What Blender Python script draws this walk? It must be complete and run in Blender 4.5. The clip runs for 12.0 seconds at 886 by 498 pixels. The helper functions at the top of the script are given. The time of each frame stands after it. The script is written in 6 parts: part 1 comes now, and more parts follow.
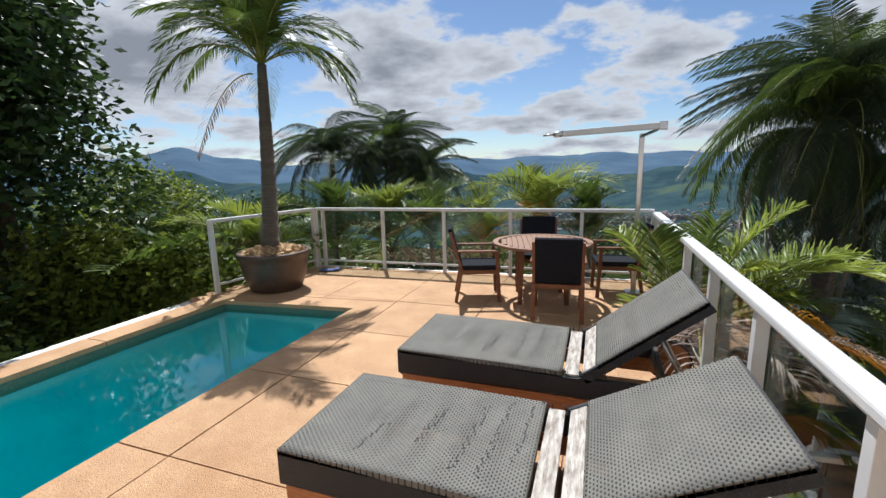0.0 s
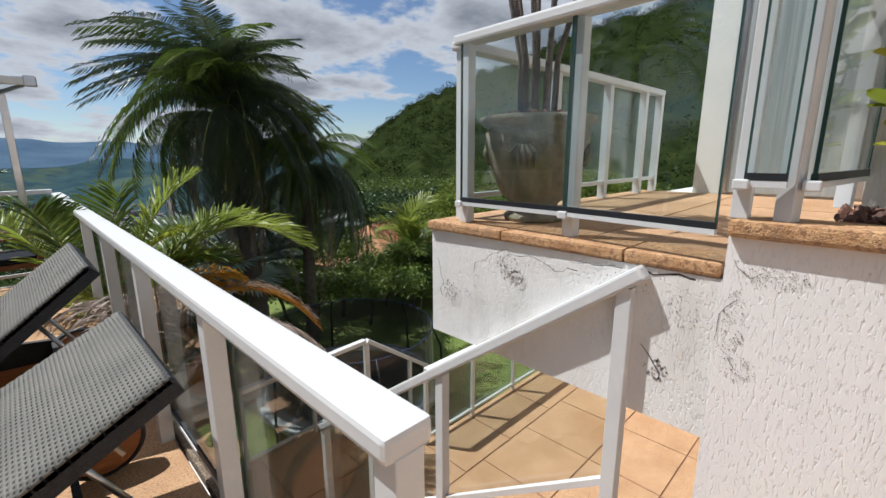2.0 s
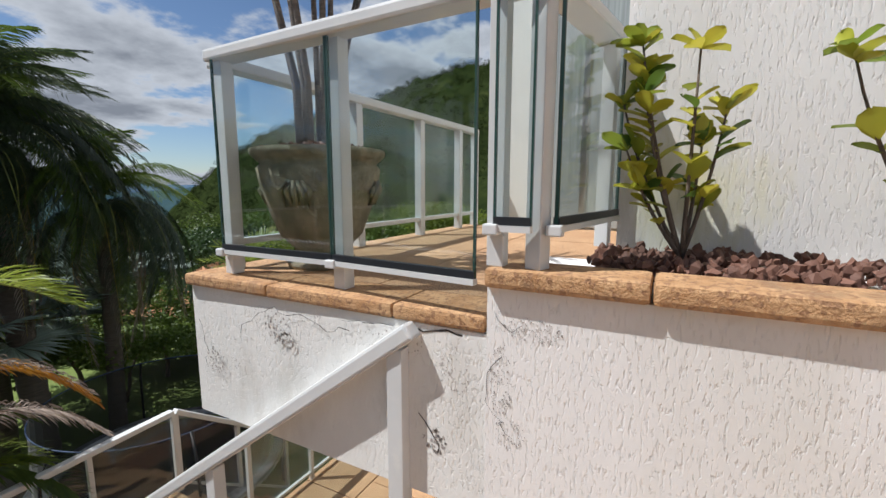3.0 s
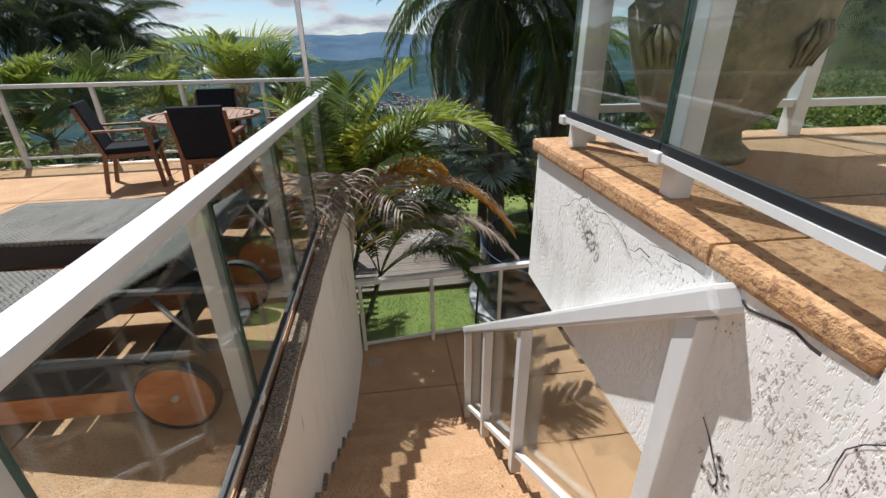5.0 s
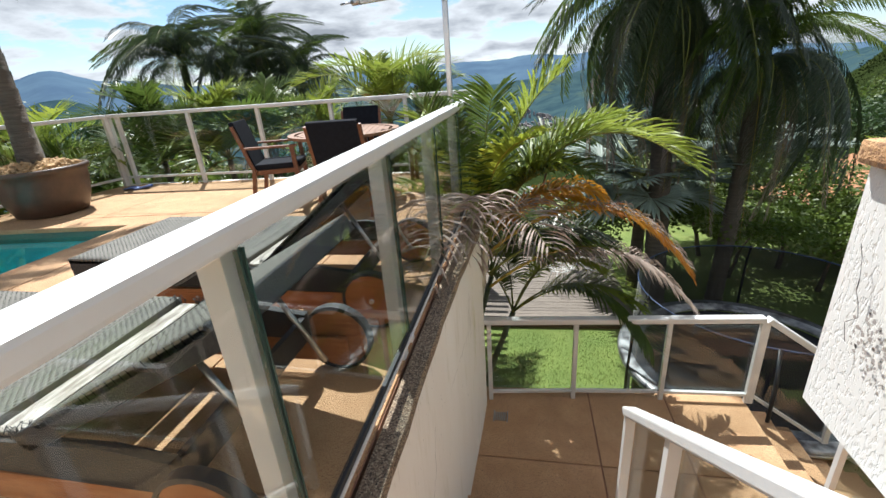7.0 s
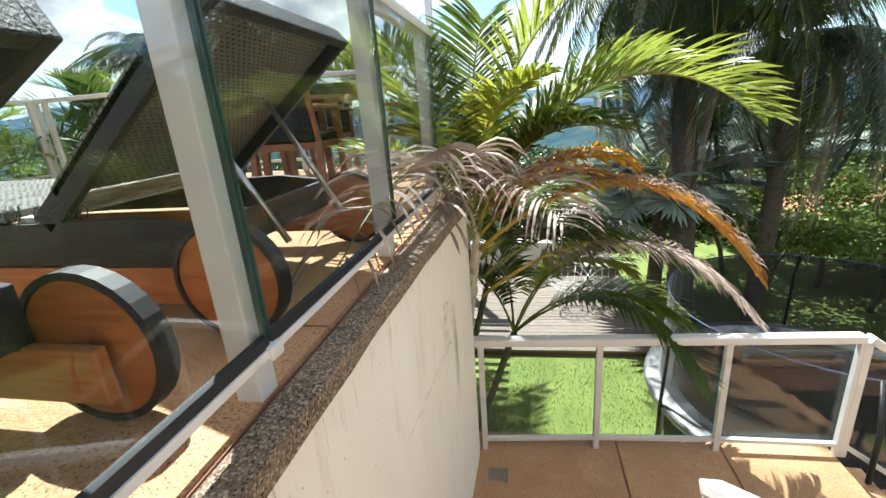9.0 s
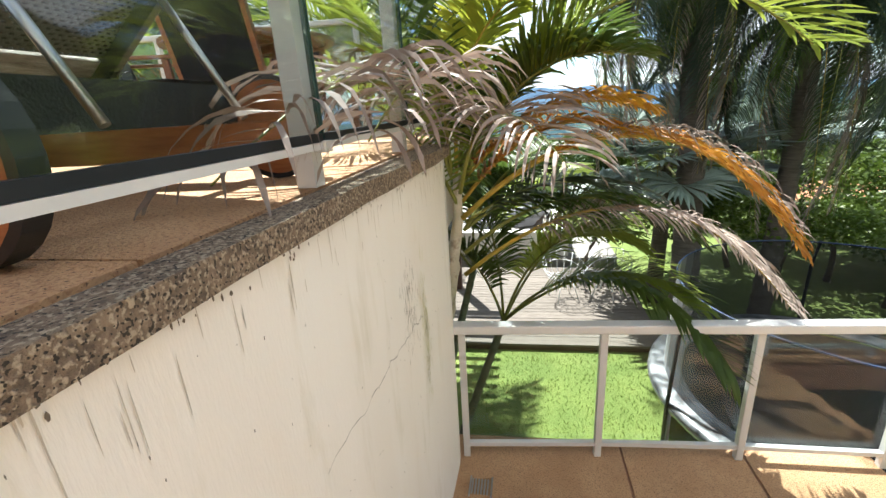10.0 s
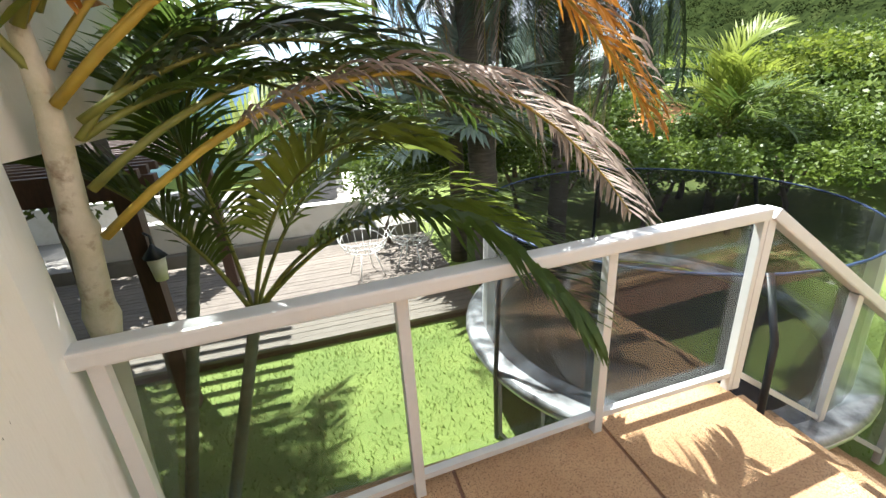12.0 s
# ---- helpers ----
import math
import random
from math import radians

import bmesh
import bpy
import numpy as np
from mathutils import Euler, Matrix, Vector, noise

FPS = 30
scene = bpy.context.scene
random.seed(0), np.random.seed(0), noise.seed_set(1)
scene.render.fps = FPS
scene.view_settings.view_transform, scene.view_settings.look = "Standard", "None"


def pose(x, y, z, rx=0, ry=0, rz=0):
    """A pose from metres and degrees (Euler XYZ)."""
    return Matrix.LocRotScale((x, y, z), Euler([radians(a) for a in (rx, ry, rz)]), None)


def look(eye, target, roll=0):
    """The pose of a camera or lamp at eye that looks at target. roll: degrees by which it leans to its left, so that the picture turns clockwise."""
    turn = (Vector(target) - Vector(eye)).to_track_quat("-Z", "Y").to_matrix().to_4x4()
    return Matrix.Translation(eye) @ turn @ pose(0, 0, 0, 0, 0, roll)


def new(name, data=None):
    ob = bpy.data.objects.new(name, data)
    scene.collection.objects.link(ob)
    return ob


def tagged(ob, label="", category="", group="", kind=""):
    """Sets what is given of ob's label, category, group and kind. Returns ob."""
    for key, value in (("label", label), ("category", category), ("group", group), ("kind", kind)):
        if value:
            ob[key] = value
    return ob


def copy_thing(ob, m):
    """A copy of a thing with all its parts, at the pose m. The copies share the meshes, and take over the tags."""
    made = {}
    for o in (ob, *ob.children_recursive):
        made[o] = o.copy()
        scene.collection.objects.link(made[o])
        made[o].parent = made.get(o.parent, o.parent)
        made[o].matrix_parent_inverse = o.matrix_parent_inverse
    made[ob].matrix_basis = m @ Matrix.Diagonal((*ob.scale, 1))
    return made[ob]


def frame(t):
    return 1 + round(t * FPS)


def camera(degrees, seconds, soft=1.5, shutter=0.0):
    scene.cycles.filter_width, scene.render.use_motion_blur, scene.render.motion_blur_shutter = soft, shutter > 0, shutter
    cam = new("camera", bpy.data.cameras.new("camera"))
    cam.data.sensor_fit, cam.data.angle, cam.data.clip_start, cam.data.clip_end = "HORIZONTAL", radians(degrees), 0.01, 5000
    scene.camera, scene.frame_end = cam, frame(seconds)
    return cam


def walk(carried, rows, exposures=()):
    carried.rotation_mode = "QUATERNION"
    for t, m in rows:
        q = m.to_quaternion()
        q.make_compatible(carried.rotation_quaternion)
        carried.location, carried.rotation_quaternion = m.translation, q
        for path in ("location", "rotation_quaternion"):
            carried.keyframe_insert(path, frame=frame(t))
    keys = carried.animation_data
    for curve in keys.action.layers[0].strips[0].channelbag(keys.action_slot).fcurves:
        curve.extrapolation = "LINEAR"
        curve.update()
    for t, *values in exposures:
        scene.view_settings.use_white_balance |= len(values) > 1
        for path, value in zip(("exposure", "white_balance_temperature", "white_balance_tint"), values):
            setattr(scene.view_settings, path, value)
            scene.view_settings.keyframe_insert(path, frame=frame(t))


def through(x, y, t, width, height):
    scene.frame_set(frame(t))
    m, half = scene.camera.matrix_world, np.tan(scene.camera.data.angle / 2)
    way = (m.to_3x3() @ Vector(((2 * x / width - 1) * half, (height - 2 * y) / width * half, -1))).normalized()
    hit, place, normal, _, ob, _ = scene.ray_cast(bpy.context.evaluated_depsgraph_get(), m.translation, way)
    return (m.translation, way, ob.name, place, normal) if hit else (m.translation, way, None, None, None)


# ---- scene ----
cam = camera(91.3, 12.0)
PATH = [
    (0, (-0.756, 0.384, 1.682), (-1.419, 2.235, 1.317), -1.3),
    (0.5, (-0.806, 0.498, 1.582), (-1.001, 2.454, 1.212), -1.4),
    (1, (-0.628, 0.514, 1.537), (-0.379, 2.457, 1.132), -2.0),
    (1.5, (-0.512, 0.493, 1.456), (0.325, 2.26, 1.036), -0.8),
    (2, (-0.355, 0.41, 1.434), (1.025, 1.793, 1.006), -0.2),
    (2.5, (-0.09, 0.317, 1.457), (1.7, 1.149, 1.133), -0.3),
    (4.5, (0.541, 0.261, 1.448), (1.431, 2.008, 1.056), 2.4),
    (5, (0.674, 0.37, 1.433), (0.904, 2.166, 0.584), -0.8),
    (5.5, (0.756, 0.541, 1.406), (0.549, 2.208, 0.32), -3.9),
    (6, (0.711, 0.732, 1.392), (0.362, 2.414, 0.368), -4.8),
    (6.5, (0.631, 0.938, 1.385), (0.274, 2.715, 0.538), -4.4),
    (7, (0.624, 1.142, 1.249), (0.247, 2.961, 0.507), -4.3),
    (9, (0.617, 2.104, 0.562), (0.229, 3.969, -0.046), -4.4),
    (9.5, (0.651, 2.351, 0.4), (0.263, 4.21, -0.229), -4.1),
    (10, (0.633, 2.596, 0.196), (0.268, 4.462, -0.425), -3.5),
    (10.5, (0.646, 2.894, 0.0), (0.377, 4.774, -0.629), -3.2),
    (11, (0.718, 3.21, -0.162), (0.588, 5.089, -0.834), -3.3),
    (11.5, (0.822, 3.499, -0.343), (0.946, 5.371, -1.034), -3.8),
    (12, (0.944, 3.775, -0.496), (1.416, 5.579, -1.22), -3.5),
]
walk(cam, [(t, look(eye, target, roll)) for t, eye, target, roll in PATH],
     [(0, .48, 6050, 10), (1.5, .40, 6050, 10), (2.5, .24, 6050, 10), (4.5, .42, 6100, 10), (6, .60, 6150, 10), (7, .95, 6150, 8), (9, 1.70, 6150, 6), (10.5, 1.80, 6150, 5), (12, 1.92, 6200, 8)])

# ---- world, sun ----
SUN_AZ = (-0.52, 0.854)
SUN_EL = radians(59.7)
world = bpy.data.worlds.new("sky")
scene.world = world
world.use_nodes = True


def rad_noise(nt, coord, scale, detail=6, rough=.55, lac=2.0):
    n = nt.nodes.new("ShaderNodeTexNoise")
    n.inputs["Scale"].default_value, n.inputs["Detail"].default_value = scale, detail
    n.inputs["Roughness"].default_value, n.inputs["Lacunarity"].default_value = rough, lac
    nt.links.new(coord, n.inputs["Vector"])
    return n


def build_world():
    nt = world.node_tree
    nt.nodes.clear()
    out = nt.nodes.new("ShaderNodeOutputWorld")
    bg = nt.nodes.new("ShaderNodeBackground")
    sky = nt.nodes.new("ShaderNodeTexSky")
    sky.sky_type = "NISHITA"
    sky.sun_disc = False
    sky.sun_elevation = SUN_EL
    sky.sun_rotation = math.atan2(SUN_AZ[0], SUN_AZ[1])
    sky.altitude = 900
    sky.ozone_density, sky.dust_density = 2.6, .4
    bg.inputs["Strength"].default_value = 0.075
    geo = nt.nodes.new("ShaderNodeNewGeometry")
    # clouds: the direction laid on a flat layer above
    sep = nt.nodes.new("ShaderNodeSeparateXYZ")
    co = nt.nodes.new("ShaderNodeTexCoord")
    nt.links.new(co.outputs["Generated"], sep.inputs[0])
    zz = nt.nodes.new("ShaderNodeMath")
    zz.operation = "MAXIMUM"
    zz.inputs[1].default_value = 0.0
    nt.links.new(sep.outputs["Z"], zz.inputs[0])
    za = nt.nodes.new("ShaderNodeMath")
    za.operation = "ADD"
    za.inputs[1].default_value = 0.22
    nt.links.new(zz.outputs[0], za.inputs[0])
    comb = nt.nodes.new("ShaderNodeCombineXYZ")
    for ax in ("X", "Y"):
        d = nt.nodes.new("ShaderNodeMath")
        d.operation = "DIVIDE"
        nt.links.new(sep.outputs[ax], d.inputs[0])
        nt.links.new(za.outputs[0], d.inputs[1])
        nt.links.new(d.outputs[0], comb.inputs[ax])
    n1 = rad_noise(nt, comb.outputs[0], CLOUD_SCALE, 10, .56)
    ramp = nt.nodes.new("ShaderNodeValToRGB")
    ramp.color_ramp.elements[0].position, ramp.color_ramp.elements[1].position = .452, .515
    ramp.color_ramp.interpolation = "EASE"
    nt.links.new(n1.outputs["Fac"], ramp.inputs["Fac"])
    # thick middles of the clouds are grey underneath
    body = nt.nodes.new("ShaderNodeValToRGB")
    e = body.color_ramp.elements
    e[0].position, e[0].color = .50, (6.3, 6.5, 6.8, 1)
    e[1].position, e[1].color = .64, (2.7, 2.9, 3.25, 1)
    nt.links.new(n1.outputs["Fac"], body.inputs["Fac"])
    mix = nt.nodes.new("ShaderNodeMix")
    mix.data_type = "RGBA"
    nt.links.new(ramp.outputs["Color"], mix.inputs["Factor"])
    nt.links.new(sky.outputs["Color"], mix.inputs["A"])
    nt.links.new(body.outputs["Color"], mix.inputs["B"])
    nt.links.new(mix.outputs["Result"], bg.inputs["Color"])
    nt.links.new(bg.outputs[0], out.inputs[0])


CLOUD_SCALE = 1.25
build_world()
sun_data = bpy.data.lights.new("sun", "SUN")
sun_data.energy, sun_data.angle, sun_data.color = 5.0, radians(.6), (1, .97, .92)
sun = new("sun", sun_data)
sun.matrix_world = look((SUN_AZ[0] * 10 * math.cos(SUN_EL), SUN_AZ[1] * 10 * math.cos(SUN_EL), 10 * math.sin(SUN_EL)), (0, 0, 0))


# ---- materials ----
def mat(name, color, rough=.7, metal=0.0, vary=.15, scale=8.0, bump=0.0, bscale=60.0, color2=None, spec=.5, island=0.0, stain=None, stain_scale=1.2, stretch=None, speck=None, pits=None, grit=None, patch=None):
    """A painted, stony or leafy surface: two scales of noise in the colour, fine relief, and optional stains of their own shape."""
    m = bpy.data.materials.new(name)
    m.use_nodes = True
    nt = m.node_tree
    b = nt.nodes["Principled BSDF"]
    b.inputs["Roughness"].default_value, b.inputs["Metallic"].default_value = rough, metal
    b.inputs["Specular IOR Level"].default_value = spec
    co = nt.nodes.new("ShaderNodeNewGeometry").outputs["Position"]
    if stretch:
        mp = nt.nodes.new("ShaderNodeMapping")
        mp.inputs["Scale"].default_value = stretch
        nt.links.new(co, mp.inputs["Vector"])
        co = mp.outputs[0]
    n = rad_noise(nt, co, scale, 6, .6)
    mix = nt.nodes.new("ShaderNodeMix")
    mix.data_type = "RGBA"
    c2 = color2 or tuple(c * (1 - vary) for c in color)
    mix.inputs["A"].default_value, mix.inputs["B"].default_value = (*color, 1), (*c2, 1)
    r = nt.nodes.new("ShaderNodeMapRange")
    r.inputs["From Min"].default_value, r.inputs["From Max"].default_value = .35, .65
    nt.links.new(n.outputs["Fac"], r.inputs["Value"])
    nt.links.new(r.outputs[0], mix.inputs["Factor"])
    last = mix.outputs["Result"]
    if stain:
        s = rad_noise(nt, co, stain_scale, 8, .65)
        sr = nt.nodes.new("ShaderNodeMapRange")
        sr.inputs["From Min"].default_value, sr.inputs["From Max"].default_value = .55, .72
        nt.links.new(s.outputs["Fac"], sr.inputs["Value"])
        m2 = nt.nodes.new("ShaderNodeMix")
        m2.data_type = "RGBA"
        nt.links.new(sr.outputs[0], m2.inputs["Factor"])
        nt.links.new(last, m2.inputs["A"])
        m2.inputs["B"].default_value = (*stain, 1)
        last = m2.outputs["Result"]
    if speck:
        sn = rad_noise(nt, co, speck[3], 2, .5)
        q = nt.nodes.new("ShaderNodeMapRange")
        q.inputs["From Min"].default_value, q.inputs["From Max"].default_value = .52, .62
        nt.links.new(sn.outputs["Fac"], q.inputs["Value"])
        m3 = nt.nodes.new("ShaderNodeMix")
        m3.data_type = "RGBA"
        nt.links.new(q.outputs[0], m3.inputs["Factor"])
        nt.links.new(last, m3.inputs["A"])
        m3.inputs["B"].default_value = (*speck[:3], 1)
        last = m3.outputs["Result"]
    if grit:
        # sparse dark chips in the aggregate: colour, size, threshold
        gn = rad_noise(nt, co, grit[3], 1, .5)
        gr = nt.nodes.new("ShaderNodeMapRange")
        gr.inputs["From Min"].default_value, gr.inputs["From Max"].default_value = grit[4], grit[4] + .03
        nt.links.new(gn.outputs["Fac"], gr.inputs["Value"])
        m4 = nt.nodes.new("ShaderNodeMix")
        m4.data_type = "RGBA"
        nt.links.new(gr.outputs[0], m4.inputs["Factor"])
        nt.links.new(last, m4.inputs["A"])
        m4.inputs["B"].default_value = (*grit[:3], 1)
        last = m4.outputs["Result"]
    if patch:
        # one spread of growth on the wall: middle, reach, colour
        ds = nt.nodes.new("ShaderNodeVectorMath")
        ds.operation = "DISTANCE"
        ds.inputs[1].default_value = patch[0]
        nt.links.new(nt.nodes.new("ShaderNodeNewGeometry").outputs["Position"], ds.inputs[0])
        pn = rad_noise(nt, co, 7, 8, .7)
        pm = nt.nodes.new("ShaderNodeMath")
        pm.operation = "MULTIPLY_ADD"
        pm.inputs[1].default_value = patch[1] * 2.2
        nt.links.new(pn.outputs["Fac"], pm.inputs[0])
        ng = nt.nodes.new("ShaderNodeMath")
        ng.operation = "MULTIPLY"
        ng.inputs[1].default_value = -1
        nt.links.new(ds.outputs["Value"], ng.inputs[0])
        nt.links.new(ng.outputs[0], pm.inputs[2])
        pr2 = nt.nodes.new("ShaderNodeMapRange")
        pr2.inputs["From Min"].default_value, pr2.inputs["From Max"].default_value = 0.1, .1 + patch[1]
        pr2.inputs["To Max"].default_value = .75
        nt.links.new(pm.outputs[0], pr2.inputs["Value"])
        m5 = nt.nodes.new("ShaderNodeMix")
        m5.data_type = "RGBA"
        nt.links.new(pr2.outputs[0], m5.inputs["Factor"])
        nt.links.new(last, m5.inputs["A"])
        m5.inputs["B"].default_value = (*patch[2], 1)
        last = m5.outputs["Result"]
    if island:
        g = nt.nodes.new("ShaderNodeNewGeometry")
        o = nt.nodes.new("ShaderNodeObjectInfo")
        add = nt.nodes.new("ShaderNodeMath")
        add.operation = "ADD"
        nt.links.new(g.outputs["Random Per Island"], add.inputs[0])
        nt.links.new(o.outputs["Random"], add.inputs[1])
        hs = nt.nodes.new("ShaderNodeHueSaturation")
        mr = nt.nodes.new("ShaderNodeMapRange")
        mr.inputs["From Max"].default_value = 2
        mr.inputs["To Min"].default_value, mr.inputs["To Max"].default_value = 1 - island, 1 + island
        nt.links.new(add.outputs[0], mr.inputs["Value"])
        nt.links.new(mr.outputs[0], hs.inputs["Value"])
        nt.links.new(last, hs.inputs["Color"])
        last = hs.outputs["Color"]
    nt.links.new(last, b.inputs["Base Color"])
    if bump:
        bn = rad_noise(nt, co, bscale, 4, .6)
        bp = nt.nodes.new("ShaderNodeBump")
        bp.inputs["Strength"].default_value, bp.inputs["Distance"].default_value = bump, .02
        if pits:
            # short grooves scratched into an otherwise even face
            pr = nt.nodes.new("ShaderNodeMapRange")
            pr.interpolation_type = "SMOOTHSTEP"
            pr.inputs["From Min"].default_value, pr.inputs["From Max"].default_value = pits
            pr.inputs["To Min"].default_value, pr.inputs["To Max"].default_value = .5, 0
            nt.links.new(bn.outputs["Fac"], pr.inputs["Value"])
            nt.links.new(pr.outputs[0], bp.inputs["Height"])
        else:
            nt.links.new(bn.outputs["Fac"], bp.inputs["Height"])
        nt.links.new(bp.outputs["Normal"], b.inputs["Normal"])
    return m


def glass_mat(name, tint=(.82, .9, .87), gloss=.0):
    m = bpy.data.materials.new(name)
    m.use_nodes = True
    nt = m.node_tree
    nt.nodes.clear()
    out = nt.nodes.new("ShaderNodeOutputMaterial")
    tr = nt.nodes.new("ShaderNodeBsdfTransparent")
    tr.inputs["Color"].default_value = (*tint, 1)
    gl = nt.nodes.new("ShaderNodeBsdfGlossy")
    gl.inputs["Roughness"].default_value = gloss
    lw = nt.nodes.new("ShaderNodeLayerWeight")
    lw.inputs["Blend"].default_value = .5
    pw = nt.nodes.new("ShaderNodeMath")
    pw.operation = "POWER"
    pw.inputs[1].default_value = 4.5
    nt.links.new(lw.outputs["Facing"], pw.inputs[0])
    fr = nt.nodes.new("ShaderNodeMapRange")
    fr.inputs["To Min"].default_value, fr.inputs["To Max"].default_value = .045, .95
    nt.links.new(pw.outputs[0], fr.inputs["Value"])
    mx = nt.nodes.new("ShaderNodeMixShader")
    nt.links.new(fr.outputs[0], mx.inputs[0])
    nt.links.new(tr.outputs[0], mx.inputs[1])
    nt.links.new(gl.outputs[0], mx.inputs[2])
    nt.links.new(mx.outputs[0], out.inputs[0])
    return m


M_DECK = mat("deck_stone", (.63, .395, .215), .8, vary=.3, scale=3, bump=.8, bscale=120, color2=(.5, .295, .15), stain=(.46, .25, .115), stain_scale=.9, island=.08, speck=(.42, .23, .12, 110), grit=(.12, .07, .04, 150, .66))
M_GROUT = mat("deck_joint", (.30, .16, .10), .9, bump=.3)
M_COPE = mat("coping_stone", (.56, .34, .17), .85, vary=.35, scale=14, bump=.55, bscale=130, color2=(.4, .21, .09), stain=(.20, .13, .08), stain_scale=4, speck=(.30, .16, .08, 60))
M_COPEDARK = mat("weathered_coping", (.34, .25, .17), .9, scale=40, bump=1, bscale=120, color2=(.15, .11, .08), stain=(.11, .085, .06), stain_scale=5, speck=(.52, .42, .30, 120), grit=(.05, .04, .03, 150, .60))
M_PEEL = mat("peeling_white_render", (.78, .76, .72), .85, vary=.1, scale=3, bump=.4, bscale=100, stain=(.60, .57, .52), stain_scale=3, stretch=(1, 1, .4), pits=(.5, .64))
M_WALL = mat("smooth_white_render", (.78, .75, .70), .8, vary=.08, scale=1.5, bump=.15, bscale=40, stain=(.62, .59, .50), stain_scale=1.6)
M_ROUGH = mat("scratched_white_render", (.80, .77, .74), .85, vary=.06, scale=2, bump=.42, bscale=105, stain=(.70, .67, .62), stain_scale=1.3, stretch=(1, 1, .26), pits=(.52, .66))
M_ROUGH_HOUSE = mat("scratched_house_render", (.80, .77, .74), .85, vary=.06, scale=2, bump=.42, bscale=105, stain=(.70, .67, .62), stain_scale=1.3, stretch=(1, 1, .26), pits=(.52, .66), patch=((1.95, .22, 1.42), .33, (.66, .60, .20)))
M_ALU = mat("white_aluminium", (.64, .64, .63), .32, vary=.06, scale=5, spec=.5, stain=(.68, .67, .64), stain_scale=9)
M_RUBBER = mat("black_gasket", (.012, .014, .018), .5)
M_STEEL = mat("brushed_steel", (.55, .55, .56), .3, 1.0)
M_GLASS = glass_mat("railing_glass", (.90, .93, .92))
M_GLASS_EDGE = mat("glass_edge", (.03, .07, .06), .2)
def leaf_mat(name, color, color2, through=.35, rough=.45, island=.3, spec=.3):
    """A leaf that lets some light through."""
    m = mat(name, color, max(rough, .4), scale=1.5, color2=color2, island=island, spec=spec)
    nt = m.node_tree
    b = nt.nodes["Principled BSDF"]
    src = b.inputs["Base Color"].links[0].from_socket
    tl = nt.nodes.new("ShaderNodeBsdfTranslucent")
    mx = nt.nodes.new("ShaderNodeMixShader")
    mx.inputs[0].default_value = through
    nt.links.new(src, tl.inputs["Color"])
    nt.links.new(b.outputs[0], mx.inputs[1])
    nt.links.new(tl.outputs[0], mx.inputs[2])
    nt.links.new(mx.outputs[0], nt.nodes["Material Output"].inputs["Surface"])
    return m


M_DARKGLASS = mat("curtained_door_glass", (.36, .40, .40), .08, vary=.35, scale=3, stretch=(14, 14, .3), spec=.8)
M_WALLOLD = mat("old_white_render", (.83, .81, .76), .85, vary=.1, scale=.5, color2=(.80, .77, .71), bump=.12, bscale=30, stain=(.70, .67, .58), stain_scale=1.5, stretch=(5, 5, .8))
M_GLASS2 = glass_mat("terrace_glass", (.93, .965, .965))


# ---- building tools ----
def box(bm, x0, y0, z0, x1, y1, z1, m=None):
    vs = [bm.verts.new(v) for v in ((x0, y0, z0), (x1, y0, z0), (x1, y1, z0), (x0, y1, z0), (x0, y0, z1), (x1, y0, z1), (x1, y1, z1), (x0, y1, z1))]
    if m is not None:
        for v in vs:
            v.co = m @ v.co
    for f in ((3, 2, 1, 0), (4, 5, 6, 7), (0, 1, 5, 4), (1, 2, 6, 5), (2, 3, 7, 6), (3, 0, 4, 7)):
        bm.faces.new([vs[i] for i in f])
    return vs


def prism(bm, pts, z0, z1):
    """A flat outline (x, y), anticlockwise, given height."""
    a = [bm.verts.new((x, y, z0)) for x, y in pts]
    b = [bm.verts.new((x, y, z1)) for x, y in pts]
    n = len(pts)
    bm.faces.new(a[::-1]), bm.faces.new(b)
    for i in range(n):
        bm.faces.new((a[i], a[(i + 1) % n], b[(i + 1) % n], b[i]))


def tube(bm, pts, radii, n=8, cap=True):
    """A round bar along points."""
    rings = []
    pts = [Vector(p) for p in pts]
    for i, p in enumerate(pts):
        d = (pts[min(i + 1, len(pts) - 1)] - pts[max(i - 1, 0)]).normalized()
        u = d.orthogonal().normalized() if abs(d.z) > .95 else d.cross(Vector((0, 0, 1))).normalized()
        w = d.cross(u).normalized()
        r = radii[i] if isinstance(radii, (list, tuple)) else radii
        rings.append([bm.verts.new(p + r * (math.cos(2 * math.pi * k / n) * u + math.sin(2 * math.pi * k / n) * w)) for k in range(n)])
    for a, b in zip(rings, rings[1:]):
        for k in range(n):
            f = bm.faces.new((a[k], a[(k + 1) % n], b[(k + 1) % n], b[k]))
            f.smooth = True
    if cap:
        bm.faces.new(rings[0][::-1]), bm.faces.new(rings[-1])


def bar(bm, a, b, w, h, up=(0, 0, 1)):
    """A square bar from a to b, w across and h deep, the points on its middle line."""
    a, b = Vector(a), Vector(b)
    d = (b - a).normalized()
    s = d.cross(Vector(up)).normalized()
    u = s.cross(d)
    vs = []
    for p in (a, b):
        for i, j in ((-1, -1), (1, -1), (1, 1), (-1, 1)):
            vs.append(bm.verts.new(p + s * i * w / 2 + u * j * h / 2))
    for f in ((0, 1, 2, 3), (7, 6, 5, 4), (0, 4, 5, 1), (1, 5, 6, 2), (2, 6, 7, 3), (3, 7, 4, 0)):
        bm.faces.new([vs[i] for i in f])


